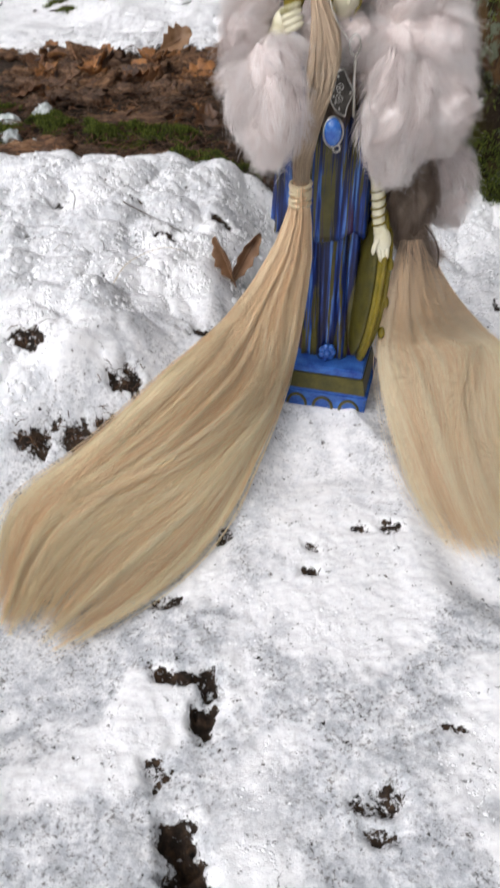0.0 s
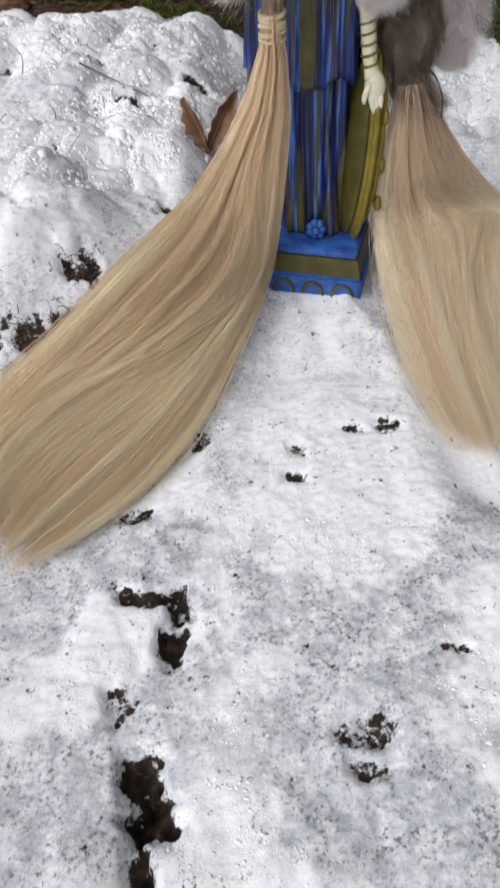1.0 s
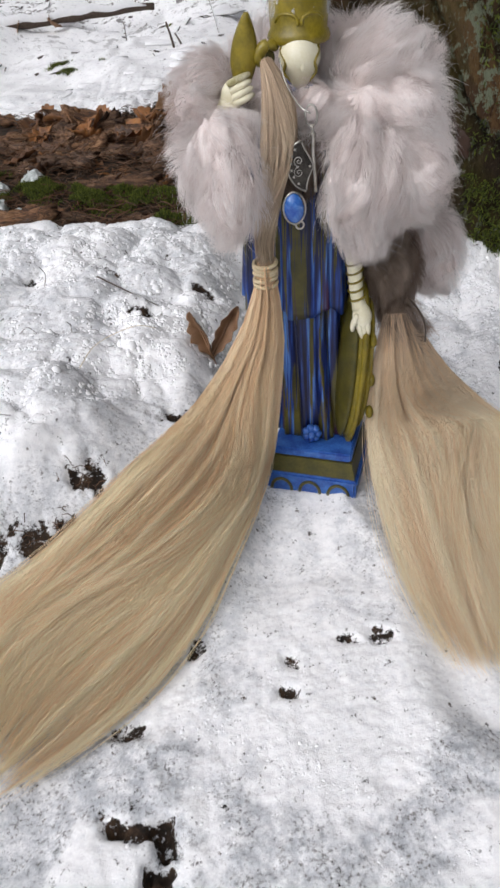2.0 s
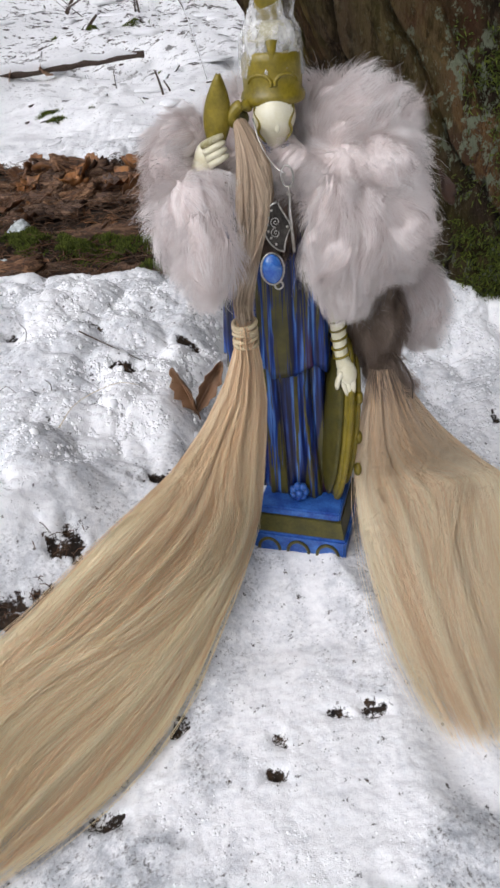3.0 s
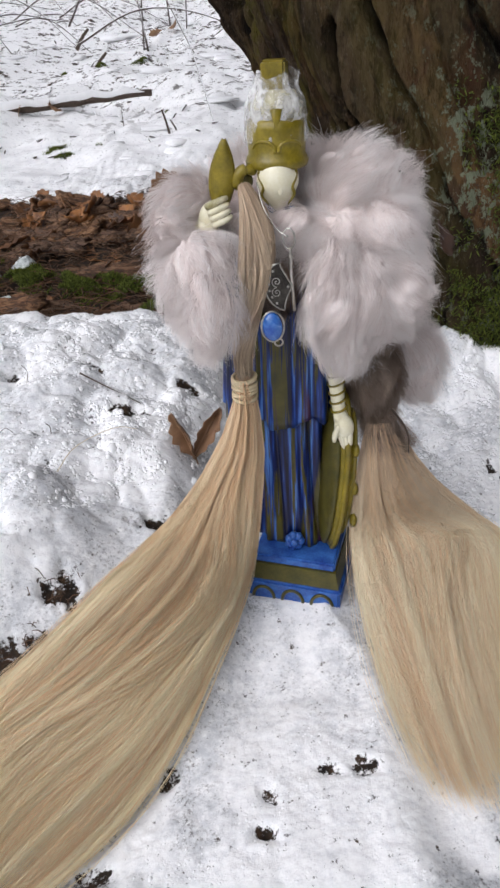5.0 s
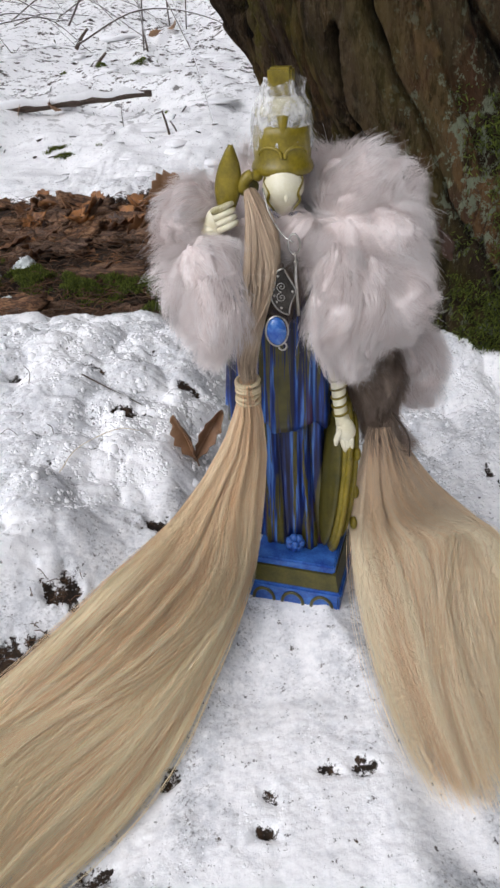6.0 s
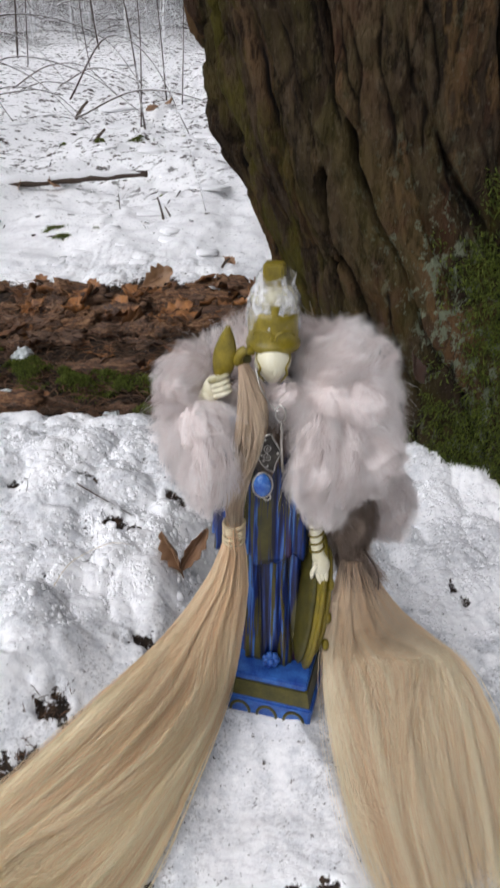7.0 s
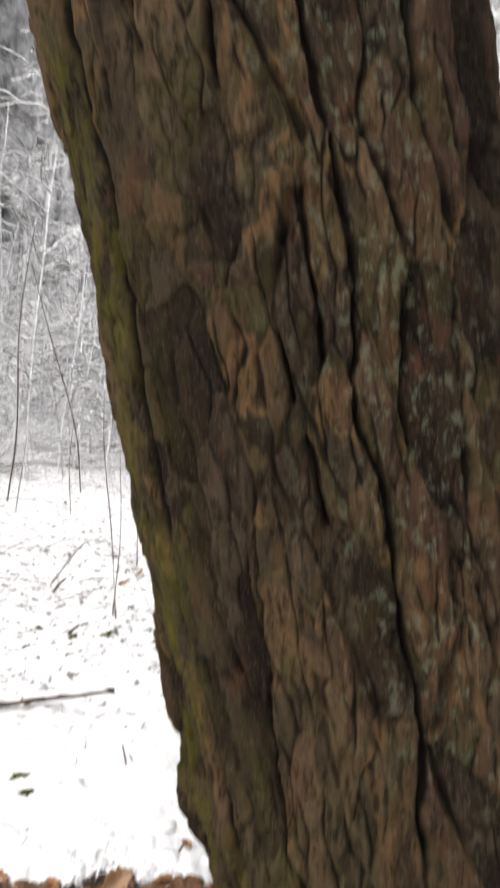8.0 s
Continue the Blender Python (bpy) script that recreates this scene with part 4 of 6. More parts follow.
# ---- pendant ----
def build_pendant():
    p = holder("pendant", (0.050, 0.470, 0.188), "silver axe pendant with an oval blue stone, hung over the statue", "pendant")
    c = np.linspace(0, 2 * np.pi, 32, endpoint=False)
    y = 0.470
    part("cord", solid("cord", pipe(smooth_rows([(0.0405, 0.487, 0.268), (0.0435, 0.478, 0.258), (0.050, 0.473, 0.248), (0.0555, 0.470, 0.2445)], 16), 0.0005, 8)), SILVER, p, "thin pale neck cord")
    part("bail", solid("bail", pipe(np.column_stack([0.0560 + 0.0030 * np.cos(c), y - 0.0012 * np.cos(c), 0.2435 + 0.0052 * np.sin(c)]), 0.00055, 8, True)), SILVER, p, "bright silver wire loop")
    part("ring", solid("ring", pipe(np.column_stack([0.0568 + 0.0002 * np.cos(c), y + 0.0018 * np.cos(c), 0.2370 + 0.0020 * np.sin(c)]), 0.0005, 8, True)), SILVER, p)
    shaft = part("axe_handle", solid("axe_handle", pipe([(0.0568, y, 0.2355), (0.0570, y, 0.2340), (0.0568, y - 0.0005, 0.226), (0.0585, y - 0.001, 0.205)], [0.0012, 0.0009, 0.0009, 0.0009], 10)), SILVER, p, "slim silver handle")
    part("pommel", solid("pommel", ellipsoid((0.0568, y, 0.2345), (0.0015, 0.0015, 0.0011), None, 14, 10)), SILVER, shaft)
    # crescent blade: rounded outer edge, hollow inner edge
    t = np.linspace(-1, 1, 28)[:, None]
    v = np.linspace(0, 1, 8)[None, :]
    outer_x, outer_z = 0.0558 - 0.0108 * np.sqrt(np.clip(1 - (t * 0.985) ** 2, 0, 1)) - 0.002 - 0.0012 * t, 0.2190 + 0.0130 * t
    tip = 0.0522 - 0.0012 * t
    inner_x, inner_z = tip + (0.0570 - tip) * (1 - np.abs(t)) ** 1.7, 0.2190 + 0.0124 * np.sign(t) * np.abs(t) ** 0.75
    P = np.stack([outer_x + (inner_x - outer_x) * v, y - 0.0022 + 0.0006 * v + 0 * t, outer_z + (inner_z - outer_z) * v], -1)
    blade = part("axe_blade", solid("axe_blade", sheet(P, 0.0012), False), TARNISH, p, "dark crescent blade with raised silver dots")
    edge = np.column_stack([outer_x[:, 0], np.full(28, y - 0.0024), outer_z[:, 0]])
    part("blade_rim", solid("blade_rim", pipe(edge, 0.00055, 8)), SILVER, blade, "bright silver edge")
    part("blade_rim", solid("blade_rim", pipe(np.column_stack([inner_x[:, 0], np.full(28, y - 0.0020), inner_z[:, 0]]), 0.00045, 8)), SILVER, blade)
    for k in range(6):
        tt = -0.72 + 0.288 * k
        ox = 0.0558 - 0.0108 * math.sqrt(1 - (tt * 0.985) ** 2) - 0.002 - 0.0012 * tt
        part("dot", solid("dot", ellipsoid((ox + 0.0021, y - 0.0029, 0.2190 + 0.0122 * tt), (0.0007, 0.0006, 0.0007), None, 10, 8)), SILVER, blade)
    part("dot", solid("dot", ellipsoid((0.0552, y - 0.0027, 0.2190), (0.0008, 0.0006, 0.0008), None, 10, 8)), SILVER, blade)
    w = np.linspace(0.3, 11, 60)
    for sz in (-1, 1):
        P = np.column_stack([0.0492 + 0.00025 * w * np.cos(w), np.full(60, y - 0.0028), 0.2190 + sz * 0.0029 + 0.00025 * w * np.sin(w) * sz])
        part("scroll", solid("scroll", pipe(P, 0.00022, 6)), SILVER, blade)
    # oval stone in its setting
    T = turn(0, -6, 0)
    part("setting", solid("setting", pipe(np.array([0.0465, y - 0.004, 0.1975]) + np.column_stack([0.0060 * np.cos(c), 0.0012 * np.cos(c), 0.0086 * np.sin(c)]) @ T.T, 0.0006, 10, True)), SILVER, p, "silver rim round the stone")
    part("back_plate", solid("back_plate", ellipsoid((0.0467, y - 0.0025, 0.1975), (0.0059, 0.0014, 0.0085), T, 28, 10)), TARNISH, p)
    part("stone", solid("stone", ellipsoid((0.0462, y - 0.0042, 0.1975), (0.0056, 0.0036, 0.0082), T, 28, 20)), OPAL, p, "milky blue oval cabochon")
    part("hook", solid("hook", pipe(np.column_stack([0.0495 + 0.0022 * np.cos(c), np.full(32, y - 0.001), 0.1870 + 0.0022 * np.sin(c)]), 0.0005, 8, True)), SILVER, p, "small dark wire ring")
    p.location += Vector((0.0035, -0.007, 0.002))


build_pendant()


# ---- fur wrap ----
# lobes of the pelt: centre, radii, the way the fur lies, brown or not
LOBES = [((0.098, 0.507, 0.258), (0.026, 0.022, 0.021), (0.5, -0.25, 0.3), 0),
         ((0.106, 0.496, 0.238), (0.024, 0.024, 0.022), (0.65, -0.6, -0.15), 0),
         ((0.114, 0.490, 0.212), (0.021, 0.024, 0.028), (0.75, -0.5, -0.4), 0),
         ((0.097, 0.477, 0.209), (0.018, 0.020, 0.030), (0.1, -0.7, -0.75), 0),
         ((0.082, 0.470, 0.214), (0.014, 0.015, 0.028), (-0.45, -0.6, -0.65), 0),
         ((0.090, 0.475, 0.187), (0.014, 0.016, 0.018), (-0.1, -0.6, -0.8), 0),
         ((0.064, 0.530, 0.258), (0.046, 0.014, 0.022), (0.1, -0.1, 0.8), 0),
         ((0.006, 0.500, 0.246), (0.017, 0.022, 0.025), (-0.7, -0.5, -0.3), 0),
         ((0.002, 0.494, 0.220), (0.014, 0.021, 0.024), (-0.6, -0.55, -0.5), 0),
         ((0.0185, 0.459, 0.211), (0.0125, 0.012, 0.021), (0.3, -0.7, -0.7), 0),
         ((0.010, 0.486, 0.196), (0.012, 0.017, 0.018), (-0.2, -0.2, -0.95), 0),
         ((0.076, 0.490, 0.240), (0.016, 0.012, 0.012), (-0.7, -0.3, -0.3), 0),
         ((0.140, 0.528, 0.146), (0.017, 0.015, 0.026), (0.6, -0.4, -0.5), 0),
         ((0.113, 0.512, 0.142), (0.017, 0.015, 0.032), (0.0, -0.2, -0.95), 1),
         ((0.116, 0.505, 0.112), (0.009, 0.009, 0.014), (0.1, -0.1, -0.95), 1),
         ((0.013, 0.470, 0.233), (0.014, 0.012, 0.015), (0.2, -0.7, -0.7), 0),
         ((0.088, 0.482, 0.236), (0.018, 0.013, 0.014), (-0.1, -0.7, -0.65), 0),
         ((0.063, 0.486, 0.247), (0.014, 0.009, 0.010), (-0.4, -0.6, -0.5), 0),
         ((0.042, 0.490, 0.243), (0.010, 0.009, 0.013), (0.2, -0.6, -0.7), 0),
         ((0.053, 0.489, 0.218), (0.012, 0.008, 0.018), (0.0, -0.4, -0.9), 1),
         ((0.121, 0.497, 0.108), (0.010, 0.008, 0.013), (0.2, -0.4, -0.9), 1)]


def pelt_swell(P):
    """How far the pelt swells out, as a share of its radius."""
    return 1 + 0.16 * fbm(P[:, 0] * 55, P[:, 1] * 55, P[:, 2] * 55, seed=101)


def build_fur():
    wrap = holder("fur_wrap", (0.060, 0.515, 0.17), "fluffy pinkish-white fur pelt draped round the statue's shoulders", "fur wrap")
    rng = np.random.default_rng(11)
    for c, r, comb, brown in LOBES:
        V, F = ellipsoid(c, r, None, 60, 42)
        d = V - np.array(c)
        way = np.array(comb) / np.linalg.norm(comb)
        side = np.cross(way, [0.1, 1.0, 0.05])
        side /= np.linalg.norm(side)
        bent = V + 0.006 * np.stack([fbm(V[:, 0] * 45, V[:, 1] * 45, V[:, 2] * 45, seed=q) for q in (102, 103, 104)], -1)
        across, along = bent @ side, bent @ way
        tuft = vnoise(across * 190, along * 42, seed=105) + 0.6 * vnoise(across * 420, along * 90, seed=106)
        V = np.array(c) + d * pelt_swell(V)[:, None] + d / np.linalg.norm(d, axis=1, keepdims=True) * (0.0026 * tuft)[:, None]
        part("pelt", solid("pelt", (V, F)), SKIN_SIDE if brown else PELT, wrap, "dense grey-beige underfur")
    for brown, name, mt in ((0, "fur", FUR), (1, "brown_fur", FUR_BROWN)):
        paths, rads, tones = [], [], []
        for i, (c, r, comb, br) in enumerate(LOBES):
            if br != brown:
                continue
            c, r, comb = np.array(c), np.array(r), np.array(comb)
            area = (r[0] * r[1] + r[0] * r[2] + r[1] * r[2]) / 3
            n = int(area * 4 * math.pi * 0.9e6)
            u = rng.normal(size=(n, 3))
            u /= np.linalg.norm(u, axis=1, keepdims=True)
            P = c + u * r
            P = c + (P - c) * pelt_swell(P)[:, None]
            N = u / r
            N /= np.linalg.norm(N, axis=1, keepdims=True)
            keep = np.ones(n, bool)
            for j, (c2, r2, _, _) in enumerate(LOBES):
                if j != i:
                    keep &= (((P + N * 0.004 - np.array(c2)) / np.array(r2)) ** 2).sum(1) > 0.5
            keep &= (N[:, 1] < 0.55)
            P, N = P[keep], N[keep]
            n = len(P)
            swirl = np.stack([fbm(P[:, 0] * 48, P[:, 1] * 48, P[:, 2] * 48, seed=s) for s in (111, 112, 113)], -1)
            lay = comb + 0.9 * swirl + rng.normal(0, 0.14, (n, 3))
            lay -= N * (lay * N).sum(1, keepdims=True) * 0.85
            lay /= 0.2 + np.linalg.norm(lay, axis=1, keepdims=True)
            lift = rng.uniform(0.10, 0.36, (n, 1)) + 0.25 * fbm(P[:, :1] * 90, P[:, 1:2] * 90, P[:, 2:] * 90, seed=115)
            L = (rng.uniform(0.009, 0.020, n) * (1 + 0.3 * fbm(P[:, 0] * 60, P[:, 1] * 60, P[:, 2] * 60, seed=114)))[:, None]
            stray = rng.random((n, 1)) < 0.05
            L = np.where(stray, L * 1.35, L)
            s = np.linspace(0, 1, 4)[None, :, None]
            D0 = N * lift * 1.4 + lay * 0.6
            D1 = N * lift * 0.25 + lay * 1.25
            D0 /= np.linalg.norm(D0, axis=1, keepdims=True)
            D1 /= np.linalg.norm(D1, axis=1, keepdims=True)
            Q = P[:, None] + (L * D0)[:, None] * (s - 0.5 * s ** 2) + (L * D1)[:, None] * (0.5 * s ** 2) + rng.normal(0, 0.0003, (n, 4, 3)) * s
            # neighbouring strands lean together into tufts
            for wide, pull in ((0.0095, 0.42), (0.0036, 0.40)):
                key = np.floor(P / wide + 0.9 * swirl).astype(np.int64)
                _, who = np.unique(key @ np.array([1, 4001, 16008001]), return_inverse=True)
                size = np.bincount(who).astype(float)
                tip = np.stack([np.bincount(who, Q[:, -1, q]) / size for q in range(3)], -1)[who]
                Q = Q + (tip - Q[:, -1])[:, None] * (np.where(stray, 0.2, 1.0)[:, None] * pull * s ** 1.4)
            paths.append(Q)
            tones.append(np.clip(0.5 + 0.45 * fbm(P[:, 0] * 80, P[:, 1] * 80, P[:, 2] * 80, seed=116) + rng.normal(0, 0.18, n), 0, 1))
            rads.append(np.array([1.0, 0.9, 0.6, 0.2])[None] * rng.uniform(0.00006, 0.00011, n)[:, None])
        V, F, along = strands(np.concatenate(paths), np.concatenate(rads))
        me = raw_mesh(name, V, F)
        set_attr(me, "along", along)
        set_attr(me, "tone", np.repeat(np.concatenate(tones), 12))
        part(name, me, mt, wrap, "brown shaded fur" if brown else "soft pinkish-white fur", "stuff")


build_fur()


# ---- horsehair ----
def tress(left, right, thick, n, K, rng, wave, spread=1.0, r0=0.00022, clump=0.55):
    """Strands that run between a left and a right edge curve; thick: height of the bundle from end to end."""
    Lc, Rc, T = smooth_rows(left, K), smooth_rows(right, K), smooth_rows(np.array(thick)[:, None], K)[:, 0]
    u = -0.05 + 1.10 * rng.beta(1.55, 1.55, n)
    v = 0.45 + 0.55 * rng.random(n)
    s = np.linspace(0, 1, K)
    inside = np.clip(4 * u * (1 - u), 0, 1)[:, None]
    uu = u[:, None] + wave * spread * sstep(0.05, 0.5, s)[None] * (0.22 * vnoise(u[:, None] * 2.5 + 3, s[None] * 2.4, seed=121) + 0.05 * vnoise(u[:, None] * 9, s[None] * 6, seed=124)) * inside
    lock = (np.floor(u * 26 + 0.6 * rng.random(n)) + np.floor(v * 4) * 50).astype(np.int64)
    phase = lattice(np.floor(v * 4).astype(np.int64), 0 * lock, 0 * lock, 126)
    middle = (np.floor(u * 30 + phase) + 0.5 - phase) / 30
    own = [lattice(lock, 0 * lock, 0 * lock, q) - 0.5 for q in (122, 127, 128, 129)]
    uu = uu + (own[0][:, None] * 0.06 * s[None] + 0.05 * own[1][:, None] * np.sin(np.pi * (1.5 * s[None] + own[2][:, None] * 2)) * sstep(0.1, 0.5, s)[None]) * inside
    # strands gather into locks with gaps between them
    uu = uu + (middle - u)[:, None] * clump * sstep(0.15, 0.55, s)[None] * (0.6 + 0.4 * np.sin(7 * s[None] + own[2][:, None] * 9))
    uu = uu + rng.normal(0, 0.012, (n, 1)) * s[None] + 0.018 * vnoise(np.arange(n)[:, None] * 0.731, s[None] * 4.5, seed=125) * sstep(0.1, 0.4, s)[None]
    fly = (rng.random((n, 1)) < 0.20) * rng.normal(0, 0.11, (n, 1))
    uu = uu + fly * s[None] ** 1.3
    uu = np.where(uu > 1, 1 + 0.13 * np.tanh((uu - 1) / 0.2), np.where(uu < 0, 0.15 * np.tanh(uu / 0.2), uu))
    P = Lc[None] + (Rc - Lc)[None] * uu[:, :, None]
    dome = np.sqrt(np.clip(1 - (2 * np.clip(uu, 0, 1) - 1) ** 2, 0.02, 1))
    ridge = vnoise(uu * 15, s[None] * 2.2, seed=118) + 0.6 * vnoise(uu * 36, s[None] * 3.5, seed=119)
    rise = T[None] * dome * (v[:, None] - 0.1) + 0.0022 * ridge * dome * sstep(0.15, 0.45, s)[None] + np.minimum(0.0045, 0.28 * T)[None] * vnoise(own[3][:, None] * 40, s[None] * 4, seed=123) * dome + 0.0010 * own[1][:, None]
    across = Rc - Lc
    run = np.gradient((Lc + Rc) / 2, axis=0)
    up = np.cross(across, run)
    up /= np.linalg.norm(up, axis=1, keepdims=True)
    up *= np.sign(up[:, 2:3] - 0.6 * up[:, 1:2] + 1e-6)
    P = P + up[None] * rise[:, :, None]
    floor_z = ground_parts(P[:, :, 0], P[:, :, 1])[0] + 0.0035 + (0.25 * T[None] * v[:, None]) * dome
    P[:, :, 2] = np.maximum(P[:, :, 2], floor_z)
    # the ends come out ragged
    end = rng.uniform(0.86, 1.0, n) - 0.06 * (own[0] + 0.5)
    idx = s[None] * end[:, None] * (K - 1)
    i0 = np.clip(idx.astype(int), 0, K - 2)
    f = (idx - i0)[:, :, None]
    rows = np.arange(n)[:, None]
    P = P[rows, i0] * (1 - f) + P[rows, i0 + 1] * f
    rad = r0 * (0.7 + 1.1 * rng.random((n, 1)) ** 3) * np.interp(s, [0, 0.8, 1], [1, 1, 0.35])[None]
    # tone varies by lock and strand; hollows between ridges get shade painted in
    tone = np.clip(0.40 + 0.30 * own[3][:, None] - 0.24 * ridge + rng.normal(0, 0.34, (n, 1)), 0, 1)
    return P, rad, tone


def core(left, right, thick, K, k_end=0.82):
    """The closed mass of hair under the loose strands."""
    Lc, Rc, T = smooth_rows(left, K), smooth_rows(right, K), smooth_rows(np.array(thick)[:, None], K)[:, 0]
    across = Rc - Lc
    run = np.gradient((Lc + Rc) / 2, axis=0)
    up = np.cross(across, run)
    up /= np.linalg.norm(up, axis=1, keepdims=True)
    up *= np.sign(up[:, 2:3] - 0.6 * up[:, 1:2] + 1e-6)
    a = np.linspace(0, 2 * np.pi, 20, endpoint=False)
    w = 0.5 + 0.34 * np.cos(a)
    rings = Lc[:, None] + across[:, None] * w[None, :, None] + up[:, None] * (T[:, None] * 0.26 * np.sin(a)[None] * np.where(np.sin(a) > 0, 1, 0.5)[None])[:, :, None]
    k = int(K * k_end)
    rings[:, :, 2] = np.maximum(rings[:, :, 2], ground_parts(rings[:, :, 0], rings[:, :, 1])[0] + 0.0015 * np.sin(a)[None])
    return loft(rings[:k])


def hair_part(name, parent, bundles, mt, label):
    P = np.concatenate([b[0] for b in bundles])
    R = np.concatenate([b[1] for b in bundles])
    V, F, along = strands(P, R)
    me = raw_mesh(name, V, F)
    set_attr(me, "along", along)
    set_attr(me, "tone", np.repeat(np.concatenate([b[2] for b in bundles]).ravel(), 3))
    return part(name, me, mt, parent, label, "stuff")


def on_snow(rows, lift):
    return [(x, y, lie(x, y) + lift) if z is None else (x, y, z) for x, y, z in rows]


def build_whisk():
    w = holder("horsehair_whisk", (0.030, 0.470, 0.02), "long golden-blond horsehair whisk bound with cord, spread on snow", "whisk")
    rng = np.random.default_rng(21)
    left = on_snow([(0.0282, 0.470, 0.166), (0.0195, 0.470, 0.127), (-0.014, 0.464, 0.072), (-0.052, 0.430, 0.052), (-0.108, 0.388, None), (-0.150, 0.362, None), (-0.163, 0.330, None), (-0.155, 0.268, None)], 0.008)
    right = on_snow([(0.0368, 0.470, 0.166), (0.0420, 0.472, 0.118), (0.0370, 0.470, 0.068), (0.026, 0.470, 0.006), (-0.001, 0.397, None), (-0.027, 0.343, None), (-0.068, 0.290, None), (-0.118, 0.250, None)], 0.007)
    thick = [0.010, 0.012, 0.014, 0.015, 0.014, 0.012, 0.010, 0.006]
    part("hair_mass", solid("hair_mass", core(left, right, thick, 11)), HAIR_CORE, w, "blond hair under the loose strands")
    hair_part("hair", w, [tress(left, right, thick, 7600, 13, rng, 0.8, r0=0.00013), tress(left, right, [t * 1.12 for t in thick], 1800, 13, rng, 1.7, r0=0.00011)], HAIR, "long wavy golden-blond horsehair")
    # the gathered hair between the fist and the binding
    left = [(0.0345, 0.480, 0.268), (0.0350, 0.470, 0.252), (0.0335, 0.463, 0.232), (0.0335, 0.464, 0.210), (0.0275, 0.468, 0.184), (0.0285, 0.468, 0.162)]
    right = [(0.0400, 0.480, 0.270), (0.0500, 0.473, 0.254), (0.0515, 0.467, 0.234), (0.0445, 0.467, 0.210), (0.0385, 0.468, 0.184), (0.0375, 0.468, 0.162)]
    thick = [0.005, 0.007, 0.008, 0.007, 0.007, 0.007]
    part("mane_mass", solid("mane_mass", core(left, right, thick, 30)), HAIR_CORE, w)
    hair_part("mane", w, [tress(left, right, thick, 3200, 13, rng, 1.8, r0=0.00010, clump=0.0)], MANE, "tan gathered horsehair")
    for k in range(5):
        c = np.linspace(0, 2 * np.pi, 30, endpoint=False)
        z = 0.1535 + 0.0030 * k
        P = np.column_stack([0.0325 + 0.0064 * np.cos(c), 0.4675 + 0.0066 * np.sin(c), z + 0.0009 * np.sin(c + k * 1.7)])
        part("cord_loop", solid("cord_loop", pipe(P, 0.0013, 8, True)), CORD, w, "cream waxed cord")


def build_tail():
    w = holder("horsehair_tail", (0.13, 0.48, 0.0), "pale blond horsehair tail fanned over the snow", "horsehair tail")
    rng = np.random.default_rng(22)
    left = on_snow([(0.1085, 0.500, 0.114), (0.1015, 0.490, 0.070), (0.1015, 0.490, 0.030), (0.1060, 0.447, 0.004), (0.1200, 0.383, None), (0.1380, 0.322, None)], 0.003)
    right = on_snow([(0.1235, 0.502, 0.116), (0.1500, 0.497, 0.075), (0.1840, 0.505, 0.036), (0.2120, 0.492, 0.012), (0.2260, 0.430, None), (0.2150, 0.325, None)], 0.006)
    thick = [0.012, 0.015, 0.017, 0.015, 0.012, 0.006]
    part("hair_mass", solid("hair_mass", core(left, right, thick, 11)), HAIR_CORE, w, "pale hair under the loose strands")
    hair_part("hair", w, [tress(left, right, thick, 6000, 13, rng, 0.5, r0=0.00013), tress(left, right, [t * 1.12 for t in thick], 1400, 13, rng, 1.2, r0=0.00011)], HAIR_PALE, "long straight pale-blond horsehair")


build_whisk()
build_tail()


# ---- woods behind ----
def limb_paths(rng, base, height, bend, count, reach, fine):
    """Stem and branches of a sapling: a list of (path, radii)."""
    out = []
    K = 9
    s = np.linspace(0, 1, K)
    lean = rng.normal(0, bend, 2)
    stem = np.column_stack([base[0] + lean[0] * s ** 1.4 * height, base[1] + lean[1] * s ** 1.4 * height, base[2] + height * s]) + np.cumsum(rng.normal(0, 0.012 * height / 3, (K, 3)) * [1, 1, 0], 0)
    r = 0.0085 * (height / 3) ** 0.9
    out.append((stem, r * (1 - 0.85 * s)))
    for _ in range(count):
        at = rng.uniform(0.08, 0.98)
        i = min(int(at * (K - 1)), K - 2)
        f = at * (K - 1) - i
        p = stem[i] * (1 - f) + stem[i + 1] * f
        az = rng.uniform(0, 2 * np.pi)
        ln = reach * rng.uniform(0.35, 1.0) * (1.1 - 0.5 * at)
        d = np.array([math.cos(az), math.sin(az), rng.uniform(0.1, 0.9)])
        t = np.linspace(0, 1, 5)[:, None]
        path = p + d * ln * t + np.array([0, 0, -0.35 * ln]) * t ** 2 + np.cumsum(rng.normal(0, 0.035 * ln, (5, 3)), 0)
        out.append((path, r * 0.42 * (1 - 0.75 * t[:, 0])))
        for _ in range(fine):
            j = rng.integers(1, 5)
            az2 = az + rng.normal(0, 0.9)
            d2 = np.array([math.cos(az2), math.sin(az2), rng.uniform(-0.2, 0.8)])
            l2 = ln * rng.uniform(0.25, 0.6)
            path2 = path[j] + d2 * l2 * t + np.array([0, 0, -0.3 * l2]) * t ** 2 + np.cumsum(rng.normal(0, 0.05 * l2, (5, 3)), 0)
            out.append((path2, r * 0.24 * (1 - 0.6 * t[:, 0])))
    return out


def sapling_mesh(name, limbs, least=0.0):
    V, F, n = [], [], 0
    for path, r in limbs:
        v, f, _ = strands(np.asarray(path)[None], np.maximum(np.asarray(r), least)[None], 3)
        V.append(v)
        F.append(f + n)
        n += len(v)
    return raw_mesh(name, np.concatenate(V), np.concatenate(F))


